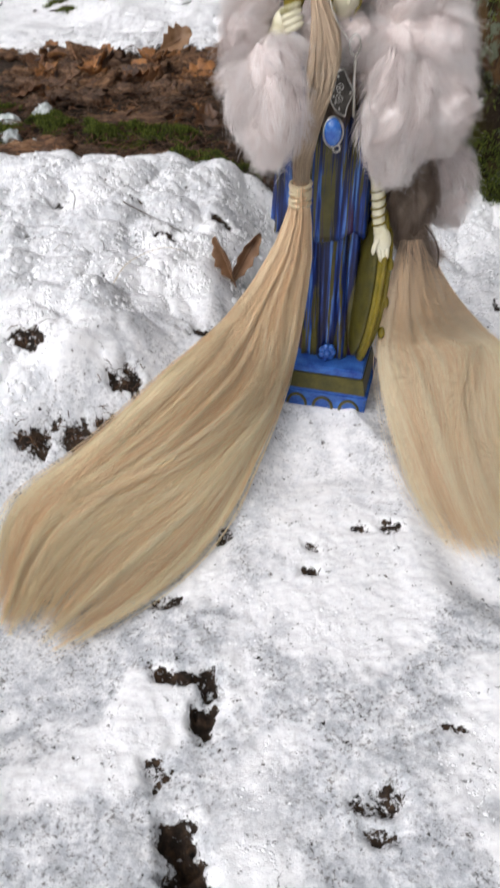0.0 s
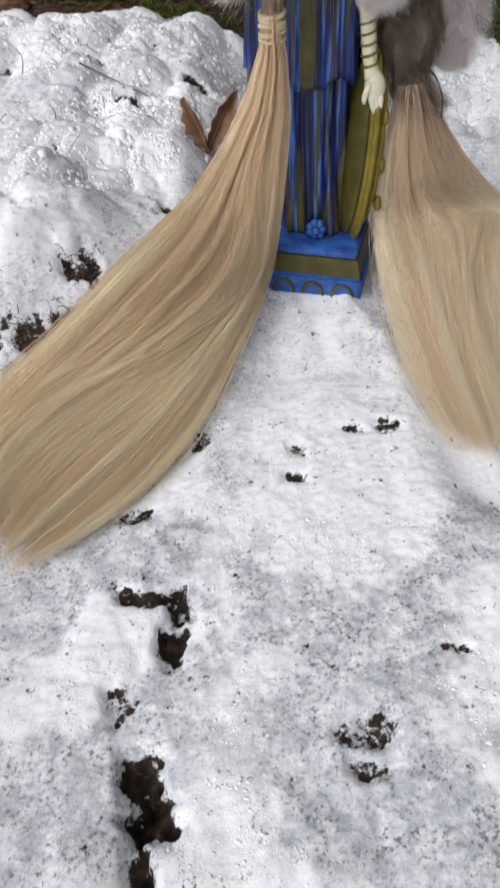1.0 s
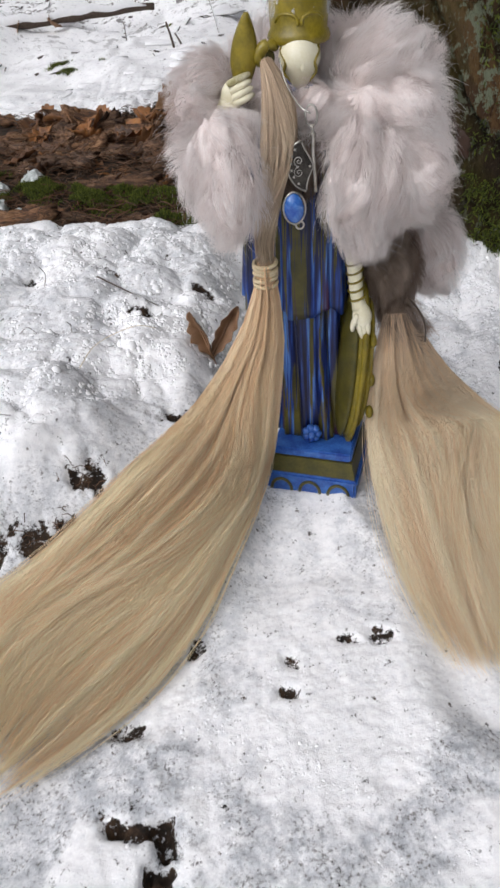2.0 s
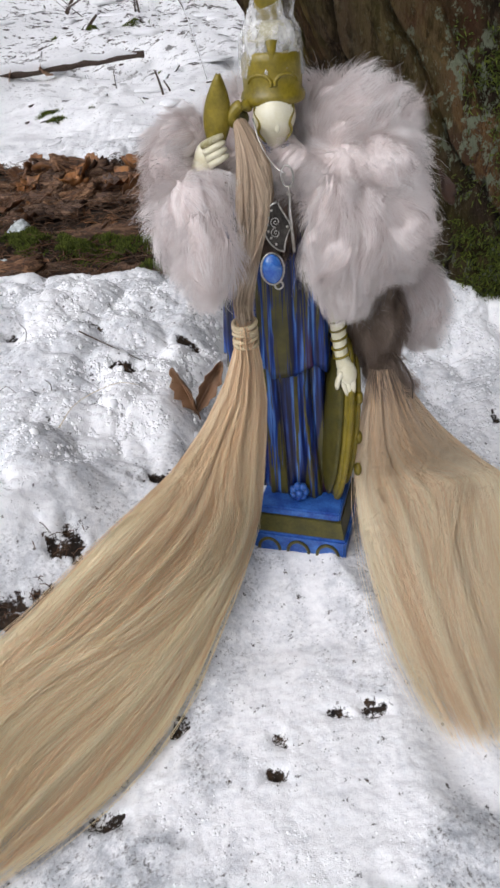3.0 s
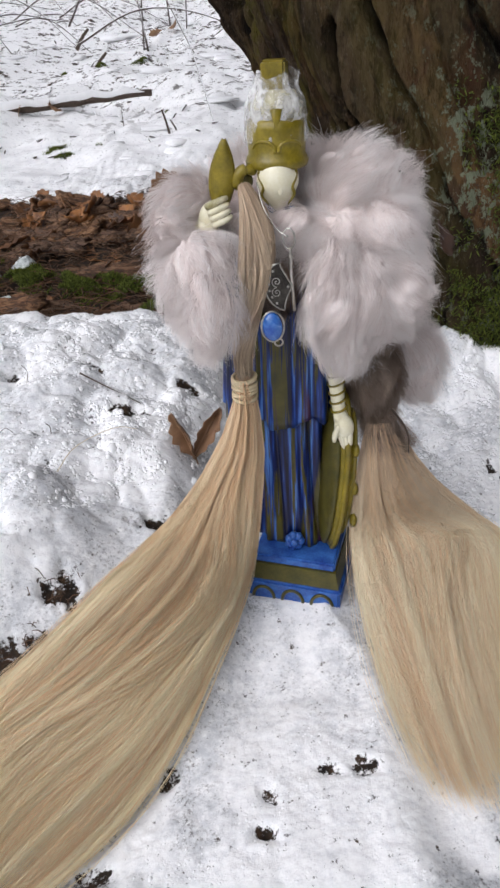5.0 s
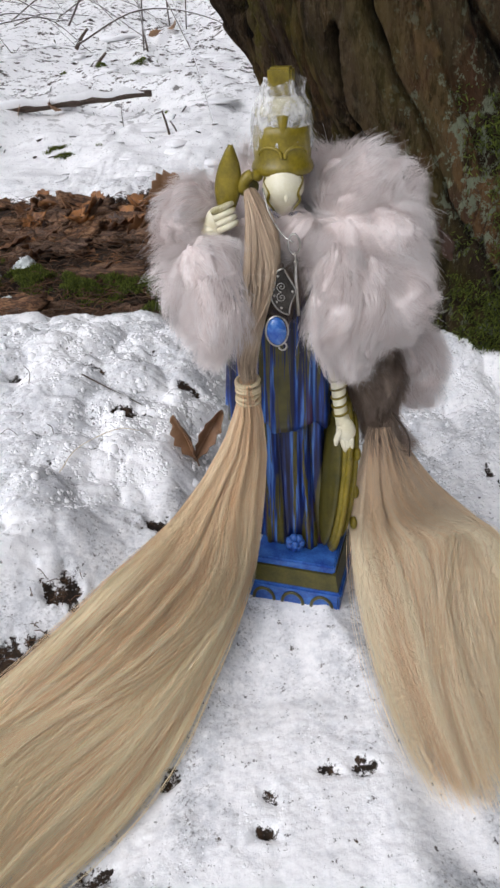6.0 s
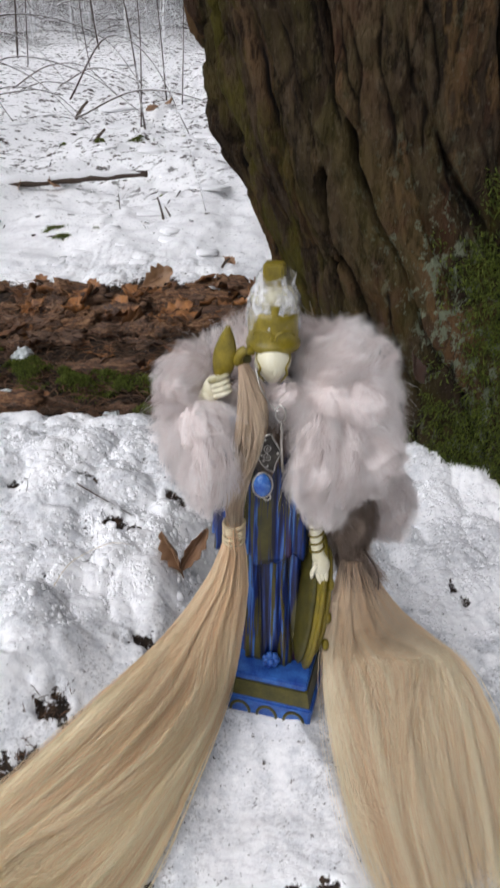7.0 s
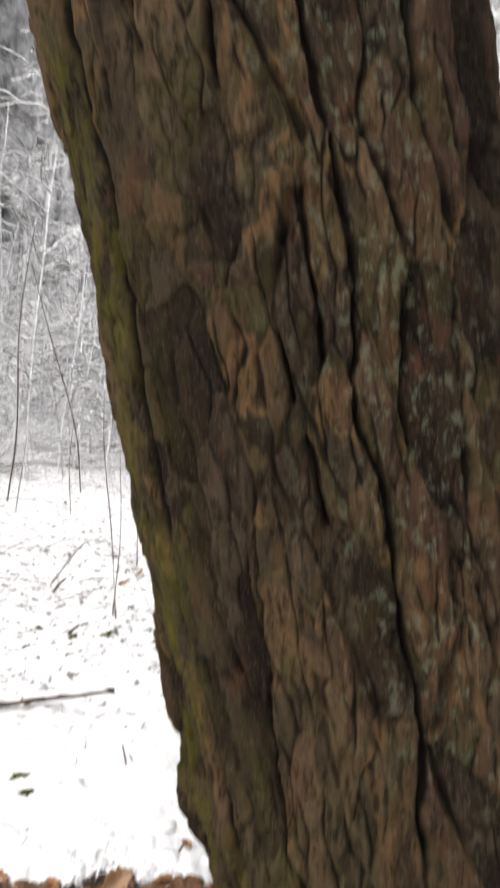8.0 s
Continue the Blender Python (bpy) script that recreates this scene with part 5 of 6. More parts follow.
def build_woods():
    rng = np.random.default_rng(31)
    kinds, rest = [], {}
    for h in (3.0, 3.8, 4.6, 5.4, 2.4):
        limbs = limb_paths(rng, (0, 0, 0), h, 0.10, 40, 0.95, 2)
        young = holder("sapling", (0, 0, 0), "thin bare sapling with frosted, snow-laden branches", "sapling", "saplings at the edge of the woods")
        part("stem", sapling_mesh("stem", limbs[:1], 0.0065), BRUSH, young)
        part("crown", sapling_mesh("crown", limbs[1:], 0.0065), BRUSH, young, "fine twigs white with rime", "stuff")
        kinds.append(young)
    for k in range(100):
        y = rng.uniform(6.2, 17)
        x = (rng.uniform(-0.55, 0.02) if k % 4 else rng.uniform(0.2, 0.6)) * y
        m = pose(x, y, float(base_height(np.array([x]), np.array([y]))[0]) - 0.05, 0, 0, rng.uniform(0, 360)) @ Matrix.Scale(rng.uniform(0.8, 1.35), 4)
        if k < 5:
            rest[k] = m
        else:
            copy_thing(kinds[k % 5], m)
    for k, m in rest.items():
        kinds[k].matrix_basis = m
    # low brush at the edge of the clearing
    limbs = []
    for _ in range(170):
        y = rng.uniform(5.6, 11)
        x = rng.uniform(-0.6, 0.1) * y
        limbs += limb_paths(rng, (x, y, float(base_height(np.array([x]), np.array([y]))[0]) - 0.03), rng.uniform(0.25, 0.9), 0.35, 9, 0.5, 2)
    me = sapling_mesh("undergrowth", limbs, 0.0032)
    thing("undergrowth", me, BRUSH, "low snowy brushwood along the edge of the clearing", "undergrowth", kind="stuff")


build_woods()


def build_light_block():
    """Unseen dark wall, added on the sides and behind to cut the low sky light."""
    a = np.linspace(radians(-215), radians(35), 260)
    z = np.linspace(-2, 1, 14)
    A, Z = np.meshgrid(a, z, indexing="ij")
    # much taller on the right, to darken that side of the trunk
    top = 3.5 + 20 * sstep(-1.3, -0.5, A) + 1.2 * fbm(A * 9, 0 * A, seed=171)
    h = np.where(Z < 0, Z, Z * top)
    r = 16 + 1.2 * fbm(A * 14, h * 0.3, seed=172) + 0.8 * vnoise(A * 60, h * 0.2, seed=173)
    V = np.stack([r * np.cos(A), 0.5 + r * np.sin(A), h], -1)
    me = raw_mesh("backdrop", V.reshape(-1, 3), quads(len(a), len(z)))
    thing("backdrop", me, BLOCK_DARK, "unseen dark wall added round the clearing to block low sky light", "forest", kind="structure")


build_light_block()


def build_north_woods():
    """The frosted edge of the forest beyond the saplings."""
    a = np.linspace(radians(25), radians(155), 240)
    z = np.linspace(-0.5, 1, 40)
    A, Z = np.meshgrid(a, z, indexing="ij")
    h = np.where(Z < 0, Z * 2, Z * (14 + 1.6 * fbm(A * 16, 0 * A, seed=174) + 0.9 * vnoise(A * 70, 0 * A, seed=175)))
    r = 21 + 1.0 * fbm(A * 22, h * 0.9, seed=176) + 0.6 * vnoise(A * 90, h * 0.5, seed=177)
    V = np.stack([r * np.cos(A), 0.5 + r * np.sin(A), h + 0.8], -1)
    me = raw_mesh("backdrop", V.reshape(-1, 3), quads(len(a), len(z)))
    thing("backdrop", me, RIMED, "grey rimed forest edge far behind the saplings", "forest", kind="structure")


build_north_woods()


def stem_thing(name, rows, r0, r1, mt, label, category, group="", n=14, sides=6):
    P = smooth_rows(rows, n)
    me = solid(name, pipe(P, np.linspace(r0, r1, n), sides))
    return thing(name, me, mt, label, category, tuple(P[0]), group)


def build_twigs():
    def g(x, y, up=0.0):
        return (x, y, float(base_height(np.array([x]), np.array([y]))[0]) + up)
    # fallen branch with a cap of snow
    log = holder("fallen_branch", g(-0.49, 1.82), "dark fallen branch with snow lying along its top", "branch")
    P = smooth_rows([g(-0.89, 1.80, 0.010), g(-0.58, 1.88, 0.016), g(-0.42, 1.95, 0.018), g(-0.230, 2.02, 0.020)], 40)
    P[:, 2] += 0.002 * vnoise(np.arange(40) * 0.4, 0, seed=131)
    part("wood", solid("wood", pipe(P, 0.0085 + 0.0012 * vnoise(np.arange(40) * 0.7, 0, seed=132), 10)), TWIG, log)
    a = np.linspace(0.12, np.pi - 0.12, 9)
    rings = []
    for i, p in enumerate(P[:-1]):
        hgt = (0.0155 + 0.005 * float(vnoise(i * 0.6, 0, seed=133))) * float(sstep(39, 34, i))
        top = [(p[0], p[1] + 0.0080 * math.cos(t), p[2] + 0.003 + hgt * math.sin(t)) for t in a]
        low = [(p[0], p[1] + 0.0075 * math.cos(t), p[2] + 0.002) for t in a[::-1]]
        rings.append(top + low)
    part("snow_cap", solid("snow_cap", loft(rings)), LOOSE_SNOW, log, "soft ridge of snow")
    # thin upright shoots in the clearing
    shoots = [([(-0.045, 1.62), (-0.10, 1.75, 0.14), (-0.19, 1.95, 0.32), (-0.24, 2.1, 0.44)], 0.0032), ([(-0.31, 2.62), (-0.36, 2.72, 0.28), (-0.42, 2.78, 0.60), (-0.44, 2.8, 0.85)], 0.006),
              ([(-0.33, 2.64), (-0.33, 2.72, 0.30), (-0.36, 2.76, 0.62)], 0.005), ([(-0.34, 3.5), (-0.36, 3.5, 0.3), (-0.40, 3.5, 0.7)], 0.006), ([(-0.26, 3.35), (-0.25, 3.36, 0.22), (-0.24, 3.35, 0.5)], 0.005),
              ([(-0.68, 2.2), (-0.70, 2.22, 0.15), (-0.74, 2.22, 0.33), (-0.73, 2.2, 0.5)], 0.004), ([(-0.97, 5.4), (-1.05, 5.4, 0.5), (-1.28, 5.35, 1.2), (-1.45, 5.3, 1.75)], 0.011),
              ([(-1.36, 4.9), (-1.33, 4.9, 0.5), (-1.36, 4.9, 1.2), (-1.30, 4.9, 1.9)], 0.012), ([(-1.22, 4.6), (-1.20, 4.6, 0.25), (-1.18, 4.6, 0.5)], 0.007), ([(-0.90, 4.7), (-0.93, 4.7, 0.3), (-0.92, 4.7, 0.62)], 0.006)]
    for rows, r in shoots:
        pts = [g(p[0], p[1], (p[2] if len(p) > 2 else -0.01)) for p in rows]
        stem_thing("shoot", pts, r * 0.55, r * 0.2, TWIG_SNOW, "thin bare shoot standing in the snow", "shoot", "shoots in the clearing", 16, 6)
    # bent branches that arch over the snow, with snow on them
    arches = [[(-1.05, 2.75, 0.02), (-0.80, 2.80, 0.20), (-0.55, 2.85, 0.16), (-0.36, 2.85, 0.04)], [(-0.95, 2.9, 0.22), (-0.72, 2.85, 0.14), (-0.56, 2.75, 0.03)],
              [(-1.3, 3.2, 0.10), (-0.95, 3.3, 0.30), (-0.60, 3.4, 0.24), (-0.42, 3.4, 0.05)], [(-0.90, 2.55, 0.06), (-0.74, 2.6, 0.14), (-0.58, 2.68, 0.11)], [(-1.2, 3.6, 0.25), (-0.9, 3.5, 0.2), (-0.7, 3.4, 0.02)]]
    rng = np.random.default_rng(35)
    for _ in range(16):
        y0 = rng.uniform(2.5, 5.2)
        x0 = rng.uniform(-0.42, -0.11) * y0
        az, ln, up = rng.uniform(-0.5, 0.5) + math.pi * rng.integers(0, 2), rng.uniform(0.25, 0.8), rng.uniform(0.02, 0.28)
        arches.append([(x0 + math.cos(az) * ln * q, y0 + math.sin(az) * ln * q, up * math.sin(math.pi * min(1, q * 0.9 + 0.1)) + rng.uniform(0, 0.04)) for q in (0, 0.35, 0.7, 1.0)])
    for rows in arches:
        stem_thing("arching_twig", [g(*p) for p in rows], 0.0034, 0.0016, TWIG_SNOW, "thin bent twig arching over the snow, half covered", "twig", "arching twigs", 18, 6)
    # short pegs and stubs poking from the snow
    for x, y, dx, up, r in ((-0.126, 1.66, -0.02, 0.035, 0.0022), (-0.145, 1.655, -0.015, 0.055, 0.0028), (-0.25, 1.72, -0.002, 0.045, 0.0012), (-0.02, 1.36, 0.02, 0.02, 0.003), (-0.46, 2.45, 0.05, 0.05, 0.006), (-0.30, 2.5, 0.06, 0.02, 0.006), (-0.62, 3.0, 0.05, 0.05, 0.007)):
        p = g(x, y)
        stem_thing("stub", [(p[0], p[1], p[2] - 0.012), (p[0] + dx * 0.5, p[1], p[2] + up * 0.5), (p[0] + dx, p[1], p[2] + up)], r, r * 0.6, TWIG, "short dark broken stub sticking out of the snow", "stub", "stubs in the snow", 6, 7)

    # broken sticks too many to count, sunk in the snow of the clearing
    n = 240
    y = 1.55 + 3.8 * rng.random(n) ** 1.2
    x = y * rng.uniform(-0.48, -0.03, n)
    z = ground_parts(x, y)[0]
    a, ln = rng.uniform(0, 2 * np.pi, n), rng.uniform(0.005, 0.026, n) ** 1.0 * np.sqrt(y / 1.5)
    t = np.linspace(-0.5, 0.5, 4)
    P = np.stack([x[:, None] + (np.cos(a) * ln)[:, None] * t, y[:, None] + (np.sin(a) * ln)[:, None] * t, z[:, None] + 0.002 + rng.normal(0, 0.35, n)[:, None] * ln[:, None] * t + 0.15 * ln[:, None] * (0.25 - t ** 2)[None]], -1)
    V, F, _ = strands(P, rng.uniform(0.0012, 0.0032, (n, 1)) * np.array([[1.0, 1.1, 0.9, 0.5]]), 5)
    thing("broken_sticks", raw_mesh("broken_sticks", V, F), TWIG_SNOW, "short dark broken sticks half sunk in snow", "sticks", kind="stuff")


build_twigs()


# ---- leaves, chips and small litter ----
def leaf_mesh(name, rng, length, wide, curl, lobes):
    u = np.linspace(0, 1, 19)[:, None]
    v = np.linspace(-1, 1, 5)[None, :]
    prof = np.sin(np.pi * np.clip(u, 0.015, 0.985)) ** 0.7 * (0.55 + 0.55 * u) * (1 + lobes * np.sin(u * np.pi * 9))
    x = length * (u - 0.5) + 0 * v
    y = wide * prof * v
    z = curl * length * (0.35 * v ** 2 * prof + 0.5 * (u - 0.5) ** 2) + 0.004 * vnoise(u * 5, v * 2, seed=int(rng.integers(1, 999)))
    b = Build().add(*sheet(np.stack([x, y, z], -1), 0.0006))
    b.add(*pipe([(-length * 0.62, 0, curl * length * 0.16), (-length * 0.5, 0, curl * length * 0.12), (length * 0.35, 0, 0.001)], [0.0007, 0.0009, 0.0004], 6))
    return b.mesh(name)


def build_litter():
    rng = np.random.default_rng(41)
    shapes = [leaf_mesh("dead_leaf", rng, *a) for a in ((0.070, 0.020, 0.5, 0.22), (0.055, 0.018, 0.8, 0.18), (0.062, 0.024, 0.35, 0.0), (0.048, 0.015, 1.0, 0.2), (0.08, 0.024, 0.6, 0.24))]
    pale = [leaf_mesh("dead_leaf", rng, 0.060, 0.022, 0.7, 0.2), leaf_mesh("dead_leaf", rng, 0.050, 0.020, 0.5, 0.1)]
    for q in shapes:
        q.materials.append(LEAF)
    for q in pale:
        q.materials.append(LEAF_PALE)
    for k in range(290):
        x = rng.uniform(-0.33, 0.13)
        y = 0.83 + 0.43 * rng.random() ** 0.75
        if rng.random() < np.interp(y, [0.97, 1.02, 1.10, 1.26], [0.93, 0.80, 0.45, 0.25]):
            continue
        ob = new("dead_leaf", pale[k % 2] if k % 13 == 5 else shapes[k % 5])
        ob.matrix_world = pose(x, y, lie(x, y) + rng.uniform(-0.004, 0.010), rng.normal(0, 20), rng.normal(0, 20), rng.uniform(0, 360)) @ Matrix.Scale(rng.uniform(0.45, 1.0), 4)
        tagged(ob, "curled brown dead leaf lying in damp litter", "leaf", "leaves in the litter")
    # slabs of rotten bark, curled and lying over one another
    slabs = [(-0.185, 0.845, 0.10, 0.028, 4, 8), (-0.09, 0.85, 0.07, 0.022, 12, -5), (-0.27, 0.850, 0.14, 0.044, 2, -4), (-0.15, 0.95, 0.10, 0.03, 10, 5), (-0.02, 0.98, 0.06, 0.018, 34, 0)]
    for k in range(46):
        y = 1.02 + 0.235 * rng.random() ** 0.8
        x = rng.uniform(-0.37, 0.08)
        ln = rng.uniform(0.04, 0.105) * (0.75 + 0.4 * sstep(1.05, 1.2, y))
        slabs.append((x, y, ln, ln * rng.uniform(0.25, 0.45), rng.normal(0, 16), rng.normal(0, 8)))
    for k, (x, y, ln, wd, rz, ry) in enumerate(slabs):
        u = np.linspace(-1, 1, 20)[:, None]
        v = np.linspace(-1, 1, 9)[None, :]
        ragged = 1 + 0.45 * vnoise(u * 6 + k * 9, v * 0, seed=141)
        curl = rng.uniform(0.15, 0.5) * wd * (1 if k % 4 else -0.6)
        P = np.stack([ln / 2 * u + 0.009 * vnoise(v * 4, u * 0 + k, seed=142), wd / 2 * v * ragged * (1 - 0.6 * u ** 4), curl * (1 - v ** 2) + 0.0045 * vnoise(u * 9, v * 6 + k, seed=143) + 0.0030 * vnoise(u * 3, v * 19, seed=144) + 0.006 * vnoise(u * 2 + k, v, seed=145)], -1)
        me = solid("bark_piece", sheet(P, rng.uniform(0.003, 0.006)))
        ob = dress(new("bark_piece", me), CHIP)
        ob.matrix_world = pose(x, y, lie(x, y) + rng.uniform(0.002, 0.010), rng.normal(8, 9), ry, rz)
        tagged(ob, "flaking reddish-brown slab of rotten bark in the litter", "bark piece", "bark pieces")
    # needles and crumbs
    n = 3600
    x, y = rng.uniform(-0.34, 0.15, n), rng.uniform(0.80, 1.26, n)
    keep = litter_mask(x, y) > 0.5
    x, y = x[keep], y[keep]
    # dry stalks in the hollows of the bank
    for px, py, rx, ry, depth, b in PITS:
        if 0.38 < py < 0.47 and b > 0.7:
            m = 12
            x = np.concatenate([x, px + rng.normal(0, 0.5 * rx, m)])
            y = np.concatenate([y, py + rng.normal(0, 0.5 * ry, m)])
    z = ground_parts(x, y)[0] + rng.uniform(0, 0.010, len(x)) * np.where(y > 0.78, 1, 0.35)
    az = rng.uniform(0, 2 * np.pi, len(x))
    ln = rng.uniform(0.010, 0.032, len(x)) * np.where(y > 0.78, 1, 0.38)
    s = np.linspace(-0.5, 0.5, 3)
    P = np.stack([x[:, None] + np.cos(az)[:, None] * ln[:, None] * s, y[:, None] + np.sin(az)[:, None] * ln[:, None] * s, z[:, None] + 0.003 + rng.normal(0, 0.12, len(x))[:, None] * ln[:, None] * s + 0.002 * (1 - 4 * s ** 2)[None]], -1)
    V, F, along = strands(P, np.full((len(x), 3), 0.0006) * np.where(y > 0.78, 1, 0.5)[:, None])
    me = raw_mesh("needles", V, F)
    set_attr(me, "along", along)
    set_attr(me, "tone", np.repeat(rng.random(len(x)), 9))
    thing("needles", me, NEEDLE, "fallen brown needles and stalks over the soil", "needles", kind="stuff")
    # moss cushions in the litter
    pads = [(-0.185, 0.895, 0.06, 0.035), (-0.255, 0.94, 0.05, 0.04), (-0.055, 0.828, 0.045, 0.024), (-0.22, 0.925, 0.065, 0.040), (-0.13, 0.925, 0.045, 0.025), (-0.10, 0.90, 0.05, 0.03), (-0.31, 0.90, 0.05, 0.05), (-0.02, 0.80, 0.03, 0.012), (-0.35, 1.0, 0.05, 0.06), (-0.37, 0.90, 0.06, 0.045), (-0.42, 0.97, 0.06, 0.05), (-0.33, 1.53, 0.022, 0.010), (-0.265, 1.55, 0.018, 0.009), (-0.37, 1.60, 0.022, 0.010), (-0.16, 1.82, 0.016, 0.008), (-0.30, 2.45, 0.035, 0.014), (-0.42, 2.40, 0.03, 0.012), (-0.20, 2.55, 0.03, 0.012), (-0.55, 2.6, 0.04, 0.016)]
    for cx, cy, rx, ry in pads:
        n = int(rx * ry * 2.4e6)
        t, q = rng.uniform(0, 2 * np.pi, n), np.sqrt(rng.random(n)) * (1 + 0.2 * rng.normal(size=n))
        x, y = cx + rx * q * np.cos(t), cy + ry * q * np.sin(t)
        held = fbm(x * 38, y * 38, seed=152) > rng.normal(0.02, 0.14, n)
        x, y, q, n = x[held], y[held], q[held], int(held.sum())
        hump = (0.014 if cy < 1.3 else 0.003) * np.clip(1 - q ** 2, 0, 1)
        z = ground_parts(x, y)[0] + hump + 0.008 * vnoise(x * 50, y * 50, seed=151) - 0.001
        D = rng.normal(0, 0.5, (n, 3)) + [0, 0, 1.0]
        D /= np.linalg.norm(D, axis=1, keepdims=True)
        ln = rng.uniform(0.002, 0.006, n)
        s = np.linspace(0, 1, 2)
        P = np.stack([x, y, z], -1)[:, None] + D[:, None] * (ln[:, None] * s)[:, :, None]
        V, F, along = strands(P, np.linspace(1, 0.3, 2)[None] * rng.uniform(0.0004, 0.0009, n)[:, None])
        me = raw_mesh("moss_cushion", V, F)
        set_attr(me, "along", along)
        set_attr(me, "tone", np.repeat(rng.random(n), 6))
        thing("moss_cushion", me, MOSS, "dark green moss cushion beside the swept litter" if cy < 1.3 else "dark green tuft poking out of the snow", "moss", (cx, cy, lie(cx, cy)), "moss cushions", "stuff")

    # rimed tufts at the edge of the moss
    for k, (x, y, rr) in enumerate(((-0.245, 0.865, 0.016), (-0.285, 0.895, 0.016), (-0.262, 0.985, 0.016), (-0.30, 0.96, 0.015), (-0.345, 0.93, 0.017), (-0.118, 0.832, 0.009))):
        V, F = ellipsoid((0, 0, 0), (rr, rr * 0.8, rr * 0.6), None, 40, 28)
        d = V / np.linalg.norm(V, axis=1, keepdims=True)
        V = V + d * (0.22 * rr * fbm(V[:, 0] * 130 + k, V[:, 1] * 130, V[:, 2] * 130, seed=161) + 0.12 * rr * vnoise(V[:, 0] * 420, V[:, 1] * 420, V[:, 2] * 420, seed=162))[:, None]
        ob = dress(new("frosted_tuft", solid("frosted_tuft", (V, F))), FROST)
        ob.matrix_world = pose(x, y, lie(x, y) + 0.35 * rr, 0, 0, 40 * k)
        tagged(ob, "moss tuft crusted with grey-white rime", "moss", "rimed tufts")


build_litter()


def build_small():
    rng = np.random.default_rng(51)

    def put(me, mt, m, label, category, group=""):
        ob = dress(new(me.name, me), mt)
        ob.matrix_world = m
        return tagged(ob, label, category, group)
    big = leaf_mesh("oak_leaf", rng, 0.062, 0.0095, 0.5, 0.16)
    put(big, LEAF_PALE, pose(-0.004, 0.574, 0.066, 80, -60, 8) @ Matrix.Scale(0.8, 4), "upright tan oak leaf stuck in the snow", "leaf")
    put(leaf_mesh("oak_leaf", rng, 0.050, 0.0075, 0.7, 0.2), LEAF_PALE, pose(-0.020, 0.570, 0.068, 80, -112, -8) @ Matrix.Scale(0.85, 4), "folded brown oak leaf with snow in its hollow", "leaf")
    put(leaf_mesh("dead_leaf", rng, 0.034, 0.008, 0.7, 0.1), LEAF, pose(0.213, 0.785, 0.146, 84, 66, 8), "brown leaf caught against the mossy trunk", "leaf")
    put(leaf_mesh("dead_leaf", rng, 0.055, 0.020, 0.8, 0.2), LEAF_PALE, pose(-0.112, 1.245, 0.106, 50, -25, 20), "curled ochre leaf standing at the litter's edge", "leaf")
    for x, y, sc in ((-0.45, 1.93, 1.0), (-0.52, 1.9, 0.9), (-0.07, 1.75, 0.5), (-0.30, 3.3, 1.2), (-0.35, 3.1, 1.0), (0.0, 1.37, 0.5)):
        z = float(base_height(np.array([x]), np.array([y]))[0])
        put(leaf_mesh("dead_leaf", rng, 0.05 * sc, 0.018 * sc, 0.7, 0.2), LEAF_PALE, pose(x, y, z + 0.012, 40, 20, rng.uniform(0, 360)), "ochre dead leaf on the snow", "leaf", "leaves on the snow")
    # stalks in the near snow
    for rows, r, label in (([(-0.155, 0.625, 0.0), (-0.150, 0.62, 0.012), (-0.152, 0.615, 0.022)], 0.0004, "thin dark stalk in the snow"), ([(-0.118, 0.555, 0.0), (-0.116, 0.55, 0.010), (-0.118, 0.547, 0.016)], 0.0004, "thin dark stalk in the snow"),
                           ([(-0.16, 0.56, 0.004), (-0.15, 0.553, 0.010), (-0.142, 0.548, 0.004)], 0.0003, "thin dark stalk in the snow"), ([(-0.112, 0.635, 0.003), (-0.09, 0.625, 0.004), (-0.06, 0.612, 0.003)], 0.0007, "dark twig half sunk in the snow")):
        stem_thing("stalk", [(x, y, lie(x, y) + up - 0.002) for x, y, up in rows], r, r * 0.6, TWIG, label, "stalk", "stalks in the snow", 8, 6)
    stem_thing("grass_blade", [(-0.105, 0.515, lie(-0.105, 0.515) + 0.002), (-0.095, 0.535, lie(-0.095, 0.535) + 0.007), (-0.07, 0.555, lie(-0.07, 0.555) + 0.006), (-0.055, 0.565, lie(-0.055, 0.565) + 0.003)], 0.0003, 0.0002, CORD, "dry pale grass blade lying on the snow", "grass", "", 12, 6)
    stem_thing("quill", [(0.122, 0.492, 0.128), (0.128, 0.486, 0.122), (0.1325, 0.484, 0.112), (0.1335, 0.484, 0.100)], 0.0008, 0.0004, TWIG, "thin brown stalk caught in the fur", "stalk", "", 10, 6)


build_small()


